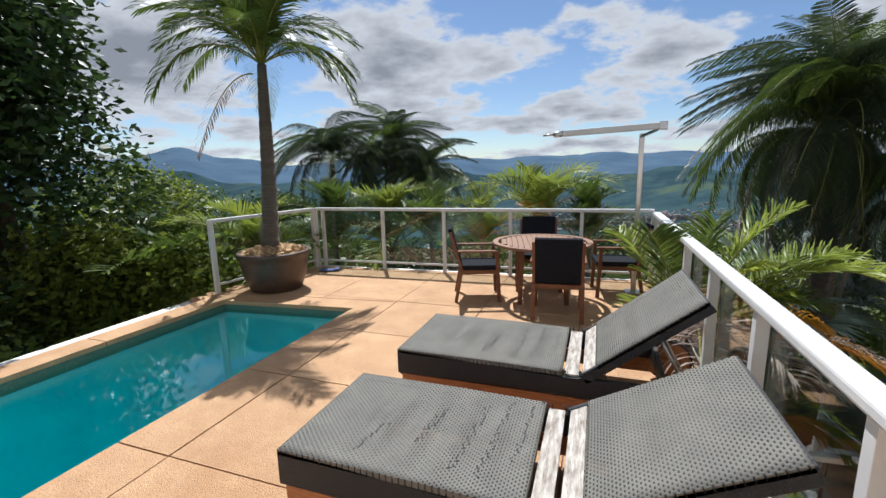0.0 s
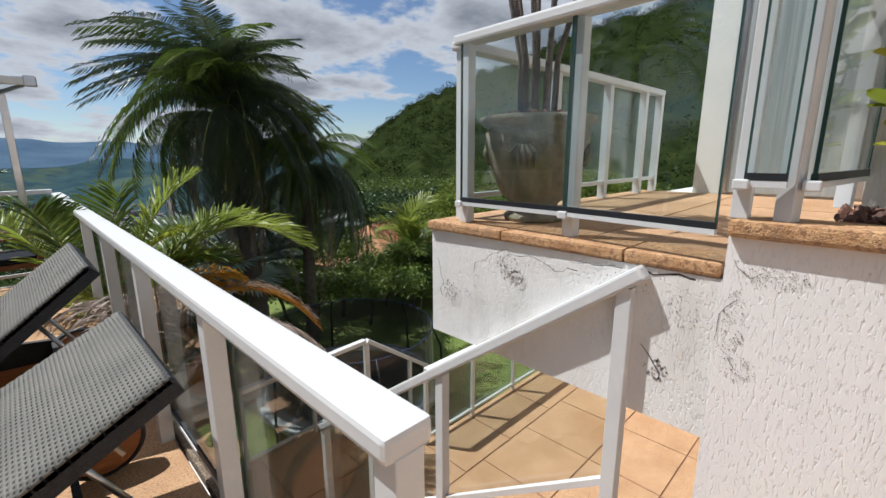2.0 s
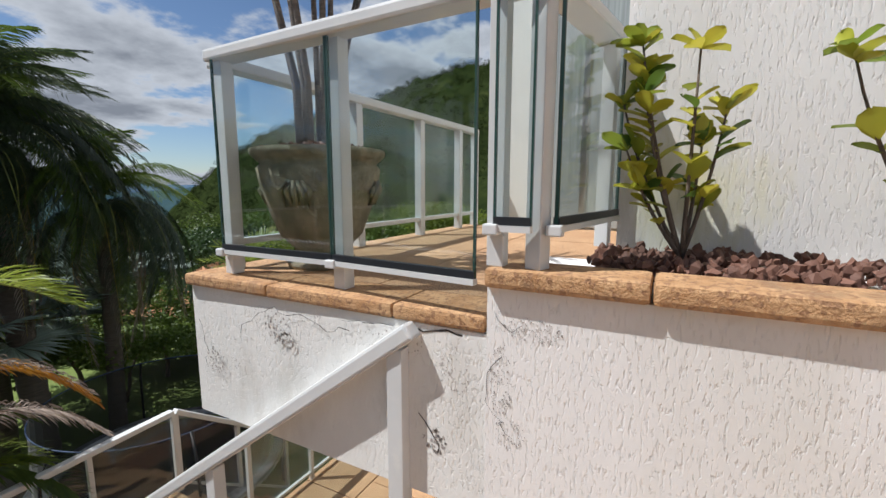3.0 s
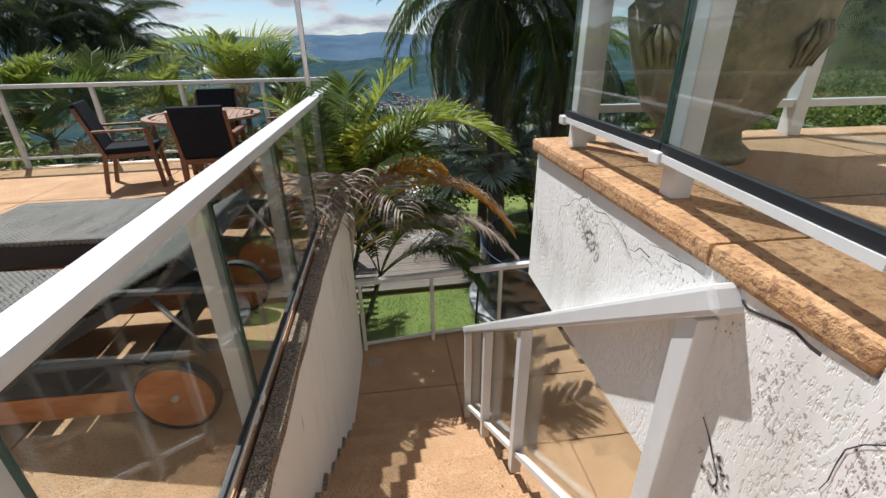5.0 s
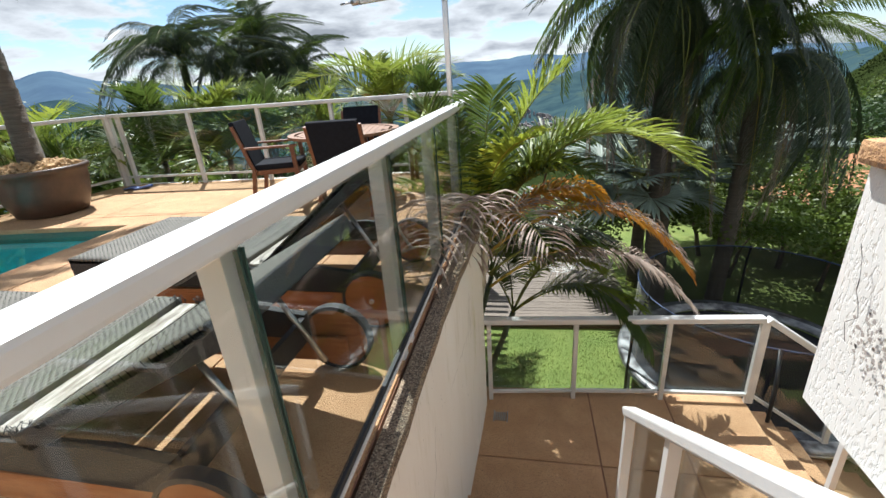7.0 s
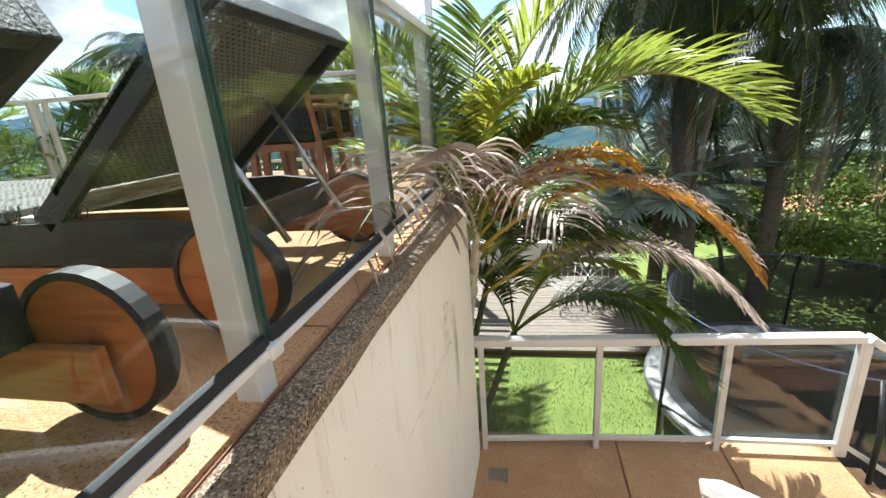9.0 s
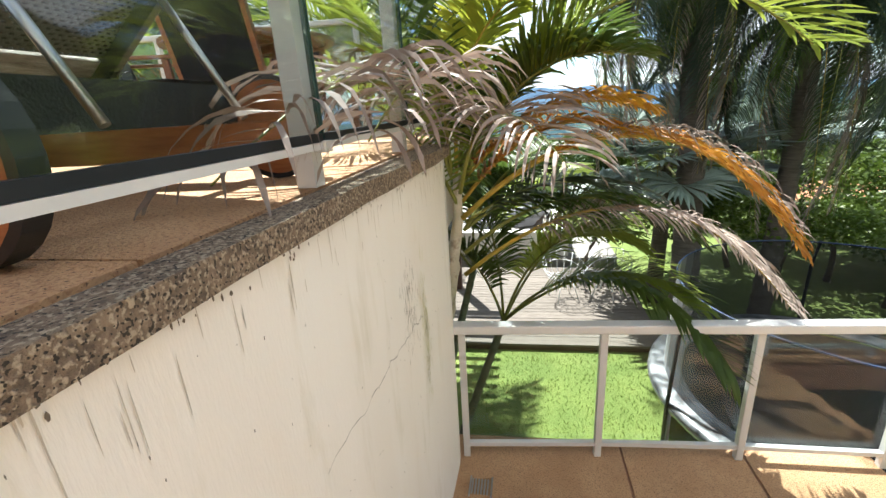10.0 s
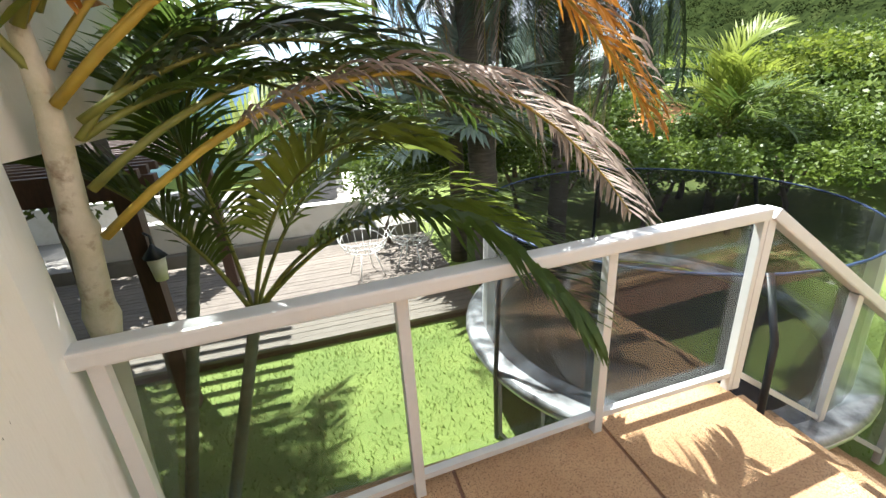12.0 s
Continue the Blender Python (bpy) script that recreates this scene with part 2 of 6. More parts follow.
def lathe(bm, prof, n=32, cx=0, cy=0):
    """A profile of (radius, z) turned round an upright axis."""
    rings = [[bm.verts.new((cx + r * math.cos(2 * math.pi * k / n), cy + r * math.sin(2 * math.pi * k / n), z)) for k in range(n)] for r, z in prof]
    for a, b in zip(rings, rings[1:]):
        for k in range(n):
            f = bm.faces.new((a[k], a[(k + 1) % n], b[(k + 1) % n], b[k]))
            f.smooth = True
    bm.faces.new(rings[0][::-1]), bm.faces.new(rings[-1])


def mesh_of(name, bm, material, bevel=0.0, seg=2):
    if bevel:
        bmesh.ops.bevel(bm, geom=bm.edges[:], offset=bevel, segments=seg, affect="EDGES", profile=.6)
    bmesh.ops.recalc_face_normals(bm, faces=bm.faces[:])
    me = bpy.data.meshes.new(name)
    bm.to_mesh(me)
    bm.free()
    if material:
        for m in material if isinstance(material, (list, tuple)) else [material]:
            me.materials.append(m)
    return me


def thing(name, bm, material, label, category, kind="", group="", bevel=0.0, m=None):
    ob = new(name, mesh_of(name, bm, material, bevel))
    if m is not None:
        ob.matrix_world = m
    return tagged(ob, label, category, group, kind)


def holder(name, label, category, m=None, kind="", group=""):
    ob = new(name)
    ob.empty_display_size = .1
    if m is not None:
        ob.matrix_world = m
    return tagged(ob, label, category, group, kind)


def part(name, bm, material, parent, label="", bevel=0.0, kind=""):
    ob = new(name, mesh_of(name, bm, material, bevel))
    ob.parent = parent
    return tagged(ob, label, kind=kind)


def piece(name, me, parent, m):
    ob = new(name, me)
    ob.parent = parent
    ob.matrix_basis = m
    return ob


def B():
    return bmesh.new()


# ---- levels ----
LAND = -2.165      # landing below the stairs
LAWN = -3.31
TERR = 1.08       # upper terrace


M_POOL = mat("pool_tile", (.10, .68, .70), .3, vary=.12, scale=3, color2=(.07, .58, .63))
M_POOLBAND = mat("mosaic_band", (.10, .17, .12), .3, vary=.4, scale=60)
M_BLACKLINE = mat("dark_crack", (.05, .04, .035), .9)


def water_mat():
    m = glass_mat("pool_water", (.80, .98, .98))
    nt = m.node_tree
    co = nt.nodes.new("ShaderNodeNewGeometry").outputs["Position"]
    n = rad_noise(nt, co, 3.0, 3, .5)
    bp = nt.nodes.new("ShaderNodeBump")
    bp.inputs["Strength"].default_value, bp.inputs["Distance"].default_value = .12, .03
    nt.links.new(n.outputs["Fac"], bp.inputs["Height"])
    for nd in nt.nodes:
        if nd.bl_idname in ("ShaderNodeBsdfGlossy", "ShaderNodeLayerWeight"):
            nt.links.new(bp.outputs["Normal"], nd.inputs["Normal"])
    return m


def clip(poly, a, b):
    """Keeps the part of a flat outline to the left of the line a to b."""
    def side(p):
        return (b[0] - a[0]) * (p[1] - a[1]) - (b[1] - a[1]) * (p[0] - a[0])
    out = []
    for i, p in enumerate(poly):
        q = poly[(i + 1) % len(poly)]
        sp, sq = side(p), side(q)
        if sp >= 0:
            out.append(p)
        if sp * sq < 0:
            k = sp / (sp - sq)
            out.append((p[0] + k * (q[0] - p[0]), p[1] + k * (q[1] - p[1])))
    return out


def slabs(parent, xs, ys, z, thick, outline, gap=.006, material=None, name="slab"):
    """Paving slabs between joint lines, trimmed to a convex outline (anticlockwise)."""
    for x0, x1 in zip(xs, xs[1:]):
        for y0, y1 in zip(ys, ys[1:]):
            p = [(x0 + gap, y0 + gap), (x1 - gap, y0 + gap), (x1 - gap, y1 - gap), (x0 + gap, y1 - gap)]
            for i in range(len(outline)):
                if len(p) > 2:
                    p = clip(p, outline[i], outline[(i + 1) % len(outline)])
            if len(p) < 3:
                continue
            cx, cy = sum(q[0] for q in p) / len(p), sum(q[1] for q in p) / len(p)
            bm = B()
            prism(bm, [(q[0] - cx, q[1] - cy) for q in p], -thick, 0)
            ob = part(name, bm, material or M_DECK, parent)
            ob.location = (cx, cy, z + random.uniform(-.0015, .0015))


def far_y(x):
    return 7.10 + .05 * x


# ---- deck and pool ----
bm = B()
prism(bm, [(-3.66, -6), (.06, -6), (.06, 4.9), (.0, 7.2), (-5.5, 6.9), (-6.0, 4.9), (-6.0, 4.62), (-5.45, 4.70), (-3.55, 4.88)], -.62, -.012)
floor = thing("floor", bm, M_GROUT, "orange sandstone paving round the pool with dark joints", "floor", "structure")
YS = [-6, -4.45, -3.37, -2.29, -1.21, -.13, .95, 2.04, 3.13, 4.2, 5.28, 6.34, 7.6]
slabs(floor, [-3.15, -2.02, -.885, .06], YS, 0, .02, [(-3.15, -6), (.06, -6), (.06, far_y(.06)), (-3.15, far_y(-3.15))])
slabs(floor, [-6.0, -5.2, -4.2, -3.15], [4.85, 5.28, 6.34, 7.6], 0, .02, [(-6.0, 4.98), (-3.15, 5.25), (-3.15, far_y(-3.15)), (-5.5, far_y(-5.5)), (-6.0, 5.0)])
slabs(floor, [-3.75, -3.15], [-6, -4.45, -2.29, -.13, 2.04, 3.13, 4.2, 5.3], 0, .05, [(-3.68, -6), (-3.15, -6), (-3.15, 5.24), (-3.57, 4.87)])
slabs(floor, [-6.0, -4.6, -3.15], [4.5, 5.4], 0, .05, [(-5.45, 4.69), (-3.57, 4.87), (-3.15, 5.24), (-6.0, 4.97), (-6.0, 4.64)])
slabs(floor, [-6.2, -5.3], [-6, -4.4, -2.8, -1.2, .4, 2.0, 3.2, 4.8], 0, .05, [(-6.05, -6), (-5.74, -6), (-5.45, 4.69), (-5.76, 4.66)])

bm = B()
outer = [(-5.98, -6), (-3.6, -6), (-3.5, 4.93), (-5.69, 4.72)]
inner = [(-5.74, -6), (-3.68, -6), (-3.57, 4.87), (-5.45, 4.69)]
prism(bm, inner, -1.65, -1.45)
for i in range(4):
    a, b, c, d = inner[i], inner[(i + 1) % 4], outer[(i + 1) % 4], outer[i]
    prism(bm, [a, d, c, b], -1.65, -.052)
pool = thing("pool_basin", bm, M_POOL, "turquoise tiled swimming pool basin", "pool", "structure")
bm = B()
for i in (1, 2, 3):
    a, b = inner[i], inner[(i + 1) % 4]
    d = (Vector(b) - Vector(a)).normalized()
    n = Vector((-d.y, d.x)) * .006
    prism(bm, [a, b, (b[0] + n.x, b[1] + n.y), (a[0] + n.x, a[1] + n.y)], -.16, -.05)
part("tile_band", bm, M_POOLBAND, pool, "dark green mosaic waterline band")
bm = B()
prism(bm, [(-5.5, 1.2), (-3.63, 1.2), (-3.63, 2.0), (-5.5, 2.0)], -1.44, -1.0)
part("step", bm, M_POOL, pool)
bm = B()
prism(bm, [(-5.734, -6), (-3.686, -6), (-3.576, 4.863), (-5.446, 4.684)], -.13, -.11)
thing("water", bm, water_mat(), "clear turquoise pool water with soft ripples", "water", "structure")
bm = B()
prism(bm, [(-6.12, -6), (-5.99, -6), (-5.70, 4.70), (-6.0, 4.9), (-5.55, 6.85), (-5.65, 6.87), (-6.1, 4.9)], -3.6, -.06)
thing("wall_west", bm, M_WALL, "white rendered outer wall of the pool", "wall", "structure")

# ---- retaining wall beside the stairs, rounded at its far end ----
bm = B()
EDGE = [(-1, .13), (3.0, .13), (3.5, .14), (3.9, .155), (4.2, .17), (4.6, .19), (4.95, .20)]
arc = [(.20 - .35 + .35 * math.cos(radians(10 * k)), 4.95 + .42 * math.sin(radians(10 * k))) for k in range(1, 10)]
prism(bm, [(-.6, -1)] + [(x, y) for y, x in EDGE] + arc + [(-.6, 5.37)], -3.4, -.065)
wall_east = thing("wall_east", bm, M_WALLOLD, "stained white rendered retaining wall with mould and cracks", "wall", "structure")
for f in wall_east.data.polygons:
    f.use_smooth = abs(f.normal.z) < .1 and f.center.y > 4.96
# coping along the edge
def edge_x(y):
    for (y0, x0), (y1, x1) in zip(EDGE, EDGE[1:]):
        if y <= y1:
            return x0 + (x1 - x0) * (y - y0) / (y1 - y0)
    return .20


bm = B()
prism(bm, [(.075, -1)] + [(edge_x(-1 + .2 * k) + .035 + .004 * math.sin(k * 2.3), -1 + .2 * k) for k in range(31)] + [(.075, 5.15)], -.058, .002)
part("coping", bm, M_COPEDARK, wall_east, "weathered pebbly stone edging", bevel=.012)
bm = B()
prism(bm, [(.05, 5.2), (.1, 5.2), (.06, 7.27), (.0, 7.27)], -.64, -.015)
prism(bm, [(.0, 7.2), (.0, 7.28), (-5.6, 6.99), (-5.6, 6.91)], -.64, -.015)
thing("trim", bm, M_WALL, "white rendered fascia of the deck slab", "fascia", "structure")


def crack(parent, plane_x, pts, w=.004, normal=1):
    """A jagged hairline crack on an upright wall, just proud of it."""
    bm = B()
    rng = random.Random(len(pts) * 7 + int(pts[0][0] * 100))
    line = []
    for (y0, z0), (y1, z1) in zip(pts, pts[1:]):
        n = max(2, int(math.hypot(y1 - y0, z1 - z0) / .03))
        for k in range(n):
            u = k / n
            line.append((y0 + u * (y1 - y0) + rng.uniform(-.014, .014), z0 + u * (z1 - z0) + rng.uniform(-.012, .012)))
    for (y0, z0), (y1, z1) in zip(line, line[1:]):
        ww = w * .6 * rng.uniform(.3, 1.4)
        d = Vector((y1 - y0, z1 - z0)).normalized()
        vs = [bm.verts.new(((edge_x(y) if plane_x is None else plane_x) + normal * .002, y, z)) for y, z in ((y0 - d.y * ww / 2, z0 + d.x * ww / 2), (y0 + d.y * ww / 2, z0 - d.x * ww / 2), (y1 + d.y * ww / 2, z1 - d.x * ww / 2), (y1 - d.y * ww / 2, z1 + d.x * ww / 2))]
        bm.faces.new(vs)
    return part("crack", bm, M_BLACKLINE, parent, "thin jagged dark crack")


crack(wall_east, None, [(4.34, -.71), (4.23, -.696), (4.17, -.688), (4.0, -.686), (3.88, -.673), (3.82, -.694), (3.73, -.675), (3.67, -.70), (3.457, -.67), (3.36, -.69)], .0035)
crack(wall_east, .14, [(2.9, -.5), (2.84, -.75), (2.75, -.85), (2.7, -1.05)], .005)
crack(wall_east, .138, [(2.15, -.33), (2.12, -.45)], .012)



def wall_marks(name, label, material, n, place, size, seed):
    """Small uneven flecks on the stained wall, each a flat sliver just proud of it."""
    bm = B()
    rng = random.Random(seed)
    for k in range(n):
        y, z = place(rng)
        w, h = size(rng)
        vs = [bm.verts.new((edge_x(yy) + .0025, yy, zz)) for yy, zz in ((y - w, z), (y - w * .3, z - h), (y + w * .7, z - h * .8), (y + w, z + h * .1), (y + w * .2, z + h), (y - w * .6, z + h * .6))]
        bm.faces.new(vs)
    part(name, bm, material, wall_east, label, kind="stuff")


M_MOULD = mat("black_mould", (.16, .15, .12), .95)
M_MOSS = mat("yellow_moss", (.73, .72, .50), .95, vary=.3, scale=20)
wall_marks("mould_fleck", "black mould flecks on the render", M_MOULD, 120, lambda r: (r.gauss(4.17, .05), r.gauss(-.58, .10)), lambda r: (r.uniform(.0005, .0014), r.uniform(.006, .03)), 3)
wall_marks("mould_fleck", "scattered dark specks on the render", M_MOULD, 190, lambda r: (r.uniform(2.2, 4.8), r.uniform(-1.7, -.12)), lambda r: (r.uniform(.0007, .002), r.uniform(.0015, .006)), 4)
wall_marks("moss_streak", "faint yellow moss streaks", M_MOSS, 260, lambda r: (r.gauss(4.38, .025), r.gauss(-.82, .17)), lambda r: (r.uniform(.0008, .003), r.uniform(.008, .03)), 5)
wall_marks("drip_stain", "brown drip stains below the coping", mat("drip_stain", (.60, .55, .46), .95, vary=.3, scale=20), 120, lambda r: (r.uniform(1.2, 4.9), r.uniform(-.19, -.07)), lambda r: (r.uniform(.0008, .002), r.uniform(.015, .07)), 6)
wall_marks("mould_fleck", "dark mould creeping down from the coping", mat("edge_mould", (.16, .13, .10), .95), 420, lambda r: (r.uniform(.8, 4.95), -.058 - abs(r.gauss(0, .016))), lambda r: (r.uniform(.001, .005), r.uniform(.002, .009)), 7)

# ---- stairs ----
RUN, RISE, Y0 = .257, .1804, .62
stairs = holder("stairs", "orange stone garden steps between a white wall and railing", "stairs", kind="structure")
for i in range(1, 12):
    bm = B()
    box(bm, .15, Y0 + RUN * (i - 1) + .012, -RISE * i - .6, 1.22, Y0 + RUN * i + .25, -RISE * i - .03)
    st = part("step", bm, M_DECK, stairs)
    bm = B()
    box(bm, .15, Y0 + RUN * (i - 1) + .014, -RISE * i - .03, 1.22, Y0 + RUN * i, -RISE * i)
    part("tread", bm, M_DECK, st, bevel=.006)
    # stepped skirting on the wall
    bm = B()
    box(bm, .132, Y0 + RUN * (i - 1) - .02, -RISE * i - .1, .156, Y0 + RUN * i - .024, -RISE * i + .17 + .02 * math.sin(i * 2.1))
    part("skirting", bm, M_COPEDARK, st, "stained stepped stone skirting", bevel=.004)
    bm = B()
    box(bm, 1.22, Y0 + RUN * (i - 1) + .01, -RISE * i - .6, 1.40, Y0 + RUN * i + .01, -RISE * i + .06)
    part("kerb", bm, M_DECK, st, bevel=.006)
bm = B()
box(bm, .13, -6, -.4, 1.30, Y0 + .013, -.012)
top = thing("floor_upper", bm, M_GROUT, "orange stone paving at the head of the stairs", "floor", "structure")
slabs(top, [.19, 1.29], [-6, -4.6, -3.2, -1.8, -.6, Y0], 0, .02, [(.19, -6), (1.29, -6), (1.29, Y0), (.19, Y0)])
bm = B()
prism(bm, [(.12, 3.3), (1.39, 3.3), (1.39, .71), (5.75, .71), (5.75, 4.02), (2.88, 4.02), (2.88, 5.34), (.12, 5.22)], LAND - .35, LAND - .012)
landing = thing("landing", bm, M_GROUT, "orange stone landing with wide dark joints", "floor", "structure")
slabs(landing, [.14, 1.307, 2.1, 2.9], [3.3, 4.25, 5.4], LAND, .05, [(.14, 3.3), (2.9, 3.3), (2.9, 5.36), (.14, 5.24)], .009)
slabs(landing, [1.42, 2.3, 3.2, 4.1, 5.0, 5.72], [.73, 1.58, 2.4, 3.3], LAND, .03, [(1.42, .73), (5.72, .73), (5.72, 3.3), (1.42, 3.3)], .009)
slabs(landing, [2.9, 3.75, 4.7, 5.72], [3.3, 4.05], LAND, .05, [(2.9, 3.3), (5.72, 3.3), (5.72, 4.05), (2.9, 4.05)], .009)
bm = B()
prism(bm, [(.2, 3.4), (2.82, 3.4), (2.82, 5.24), (.2, 5.14)], LAWN - .3, LAND - .35)
thing("wall_landing", bm, M_WALL, "white rendered wall carrying the landing", "wall", "structure")
lower = holder("stairs_lower", "orange stone steps from the landing to the lawn", "stairs", kind="structure")
for i in range(1, 7):
    bm = B()
    box(bm, 2.87 + .26 * (i - 1) + .03, 4.04, LAND - .19 * i - .5, 2.87 + .26 * i + .03, 5.34, LAND - .19 * i, None)
    part("step", bm, M_DECK, lower, bevel=.006)
# floor drain
drain = holder("floor_drain", "square steel floor drain grating in the landing corner", "drain")
bm = B()
for k in range(6):
    box(bm, .30 + .02 * k, 4.72, LAND + .001, .31 + .02 * k, 4.84, LAND + .006)
box(bm, .285, 4.70, LAND + .001, .295, 4.86, LAND + .007), box(bm, .425, 4.70, LAND + .001, .435, 4.86, LAND + .007)
part("grate", bm, M_STEEL, drain)

# ---- upper terrace and house wall ----
def terr_y(x):
    return 2.185 - .02 * (x - 1.3)


bm = B()
prism(bm, [(1.312, .74), (6.0, .74), (6.0, terr_y(6.0)), (1.33, terr_y(1.33))], .41, 1.015)
terrace = thing("wall_terrace", bm, M_PEEL, "white rendered terrace block with peeling cracked paint", "wall", "structure")
for y0, y1 in ((.742, 1.08), (1.08, 1.68), (1.68, 2.2)):
    bm = B()
    box(bm, 1.304, y0 + .002, 1.017, 1.54, y1 - .002, 1.070)
    part("coping", bm, M_COPE, terrace, "rough orange stone coping", bevel=.014)
slabs(terrace, [1.54, 2.4, 3.3, 4.3], [.46, 1.3, 2.4], 1.065, .045, [(1.54, .46), (4.3, .46), (4.3, terr_y(4.3) + .03), (1.54, terr_y(1.54) + .03)], .006, M_DECK)
M_MORTAR = mat("bare_mortar", (.40, .36, .33), .95)
crack(terrace, 1.315, [(1.84, .81), (1.84, .88), (1.75, .93), (1.67, .98), (1.58, .955), (1.49, .962), (1.38, .933), (1.25, .95)], .004, -1)
crack(terrace, 1.315, [(1.04, .995), (.95, .98), (.88, 1.0), (.76, .985)], .011, -1)
crack(terrace, 1.315, [(1.3, .97), (1.16, .985), (1.04, .99)], .004, -1)
crack(terrace, 1.315, [(.98, .70), (.93, .64), (.90, .60), (.91, .55)], .008, -1)
crack(terrace, 1.315, [(2.12, .86), (2.08, .74), (2.1, .62)], .005, -1)
for cy, cz, r in ((2.03, .69, .06), (1.64, .90, .06), (1.58, .86, .04), (.92, .62, .05)):
    bm = B()
    rng = random.Random(int(cy * 100))
    for k in range(48):
        a, q = rng.uniform(0, 6.28), r * math.sqrt(rng.random())
        y, z, s = cy + q * math.cos(a), cz + q * math.sin(a), rng.uniform(.002, .007)
        vs = [bm.verts.new((1.313, y + s * math.cos(b + a) * rng.uniform(.5, 1.4), z + s * math.sin(b + a) * rng.uniform(.5, 1.4))) for b in (0, 1.3, 2.6, 3.9, 5.2)]
        bm.faces.new(vs)
    part("flaked_patch", bm, M_MORTAR, terrace, "flaked patch of bare mortar")

bm = B()
box(bm, 1.305, -6, -2.2, 1.95, .738, 1.165)
planter = thing("wall_planter", bm, M_ROUGH, "scratched white rendered wall of the raised planter", "wall", "structure")
for y0, y1 in ((-6, -4), (-4, -2.4), (-2.4, -1.3), (-1.3, -.42), (-.42, .3), (.3, .742)):
    bm = B()
    box(bm, 1.274, y0 + .002, 1.167, 1.46, y1 - .002, 1.226)
    part("coping", bm, M_COPE, planter, "rough orange stone coping", bevel=.016)
crack(planter, 1.305, [(.72, 1.09), (.66, 1.04), (.62, 1.06), (.56, 1.03), (.52, 1.02)], .002, -1)
crack(planter, 1.305, [(.69, .99), (.71, .93), (.735, .86), (.73, .80), (.69, .76), (.675, .71), (.64, .68)], .003, -1)


def flakes(parent, plane_x, spots, seed):
    """Patches where paint has flaked off the render, each a scatter of small uneven chips."""
    rng = random.Random(seed)
    for cy, cz, ry, rz, num in spots:
        bm = B()
        for k in range(num):
            a, q = rng.uniform(0, 6.28), math.sqrt(rng.random())
            y, z, s = cy + q * ry * math.cos(a), cz + q * rz * math.sin(a), rng.uniform(.0008, .003)
            bm.faces.new([bm.verts.new((plane_x - .002, y + s * math.cos(b + a) * rng.uniform(.4, 1.5), z + s * math.sin(b + a) * rng.uniform(.5, 2.2))) for b in (0, 1.3, 2.6, 3.9, 5.2)])
        part("flaked_patch", bm, M_MORTAR, parent, "flaked patch of bare mortar")


flakes(planter, 1.305, ((.60, 1.05, .09, .035, 120), (.69, .88, .035, .12, 120), (.66, .72, .05, .05, 60)), 5)
flakes(terrace, 1.314, ((1.95, .70, .09, .035, 60), (1.72, .93, .10, .05, 60), (1.45, .95, .10, .04, 40), (1.1, .93, .16, .04, 60), (.85, .88, .06, .08, 50)), 6)
bm = B()
box(bm, 1.95, -6, 1.15, 2.5, .45, 5.2)
house = thing("wall_house", bm, M_ROUGH_HOUSE, "tall white house wall with scratched render", "wall", "structure")
bm = B()
box(bm, 2.1, .452, 2.55, 2.6, .8, 3.2)
part("ledge", bm, M_WALL, house, bevel=.01)
bm = B()
box(bm, 1.15, -6, 3.5, 1.95, .02, 3.7)
part("eave", bm, M_WALL, house, "white overhanging eave")
bm = B()
box(bm, 4.3, .2, .4, 6.0, 1.68, 5.0)
house_b = thing("wall_house_wing", bm, M_WALL, "white wall of the house wing behind the terrace", "wall", "structure")
bm = B()
box(bm, 2.5, .2, 1.09, 4.3, .44, 5.0)
house_c = thing("wall_house_front", bm, M_WALL, "white house front with sliding doors", "wall", "structure")
door = holder("sliding_door", "grey aluminium sliding glass door onto the terrace", "door", kind="structure")
for y in (.5, .95, 1.4):
    bm = B()
    box(bm, 4.25, y, 1.09, 4.298, y + .05, 3.3)
    part("door_frame", bm, M_STEEL, door)
for y in (.55, 1.0):
    bm = B()
    box(bm, 4.265, y, 1.09, 4.275, y + .4, 3.3)
    part("pane", bm, M_DARKGLASS, door, "door glass with a pale curtain behind")
bm = B()
box(bm, 5.75, .5, LAND - .5, 5.95, 4.0, .4)
box(bm, 1.95, .5, LAND - .5, 5.75, .7, .4)
thing("wall_under_terrace", bm, M_WALL, "shaded white wall under the terrace", "wall", "structure")
bm = B()
box(bm, -6, -6.3, -3.2, 2.5, -6, 3.2)
thing("wall_south", bm, M_WALL, "plain white house wall closing the deck", "wall", "structure")

# ---- railings ----
def glass_box(bm, a, b, z0a, z1a, z0b, z1b, t=.008):
    """An upright pane from a to b (x, y), its foot and head at either end."""
    d = Vector((b[0] - a[0], b[1] - a[1])).normalized()
    n = Vector((-d.y, d.x)) * t / 2
    vs = []
    for p, z0, z1 in ((a, z0a, z1a), (b, z0b, z1b)):
        for s, z in ((-1, z0), (1, z0), (1, z1), (-1, z1)):
            vs.append(bm.verts.new((p[0] + n.x * s, p[1] + n.y * s, z)))
    for f in ((0, 1, 2, 3), (7, 6, 5, 4), (0, 4, 5, 1), (1, 5, 6, 2), (2, 6, 7, 3), (3, 7, 4, 0)):
        bm.faces.new([vs[i] for i in f])


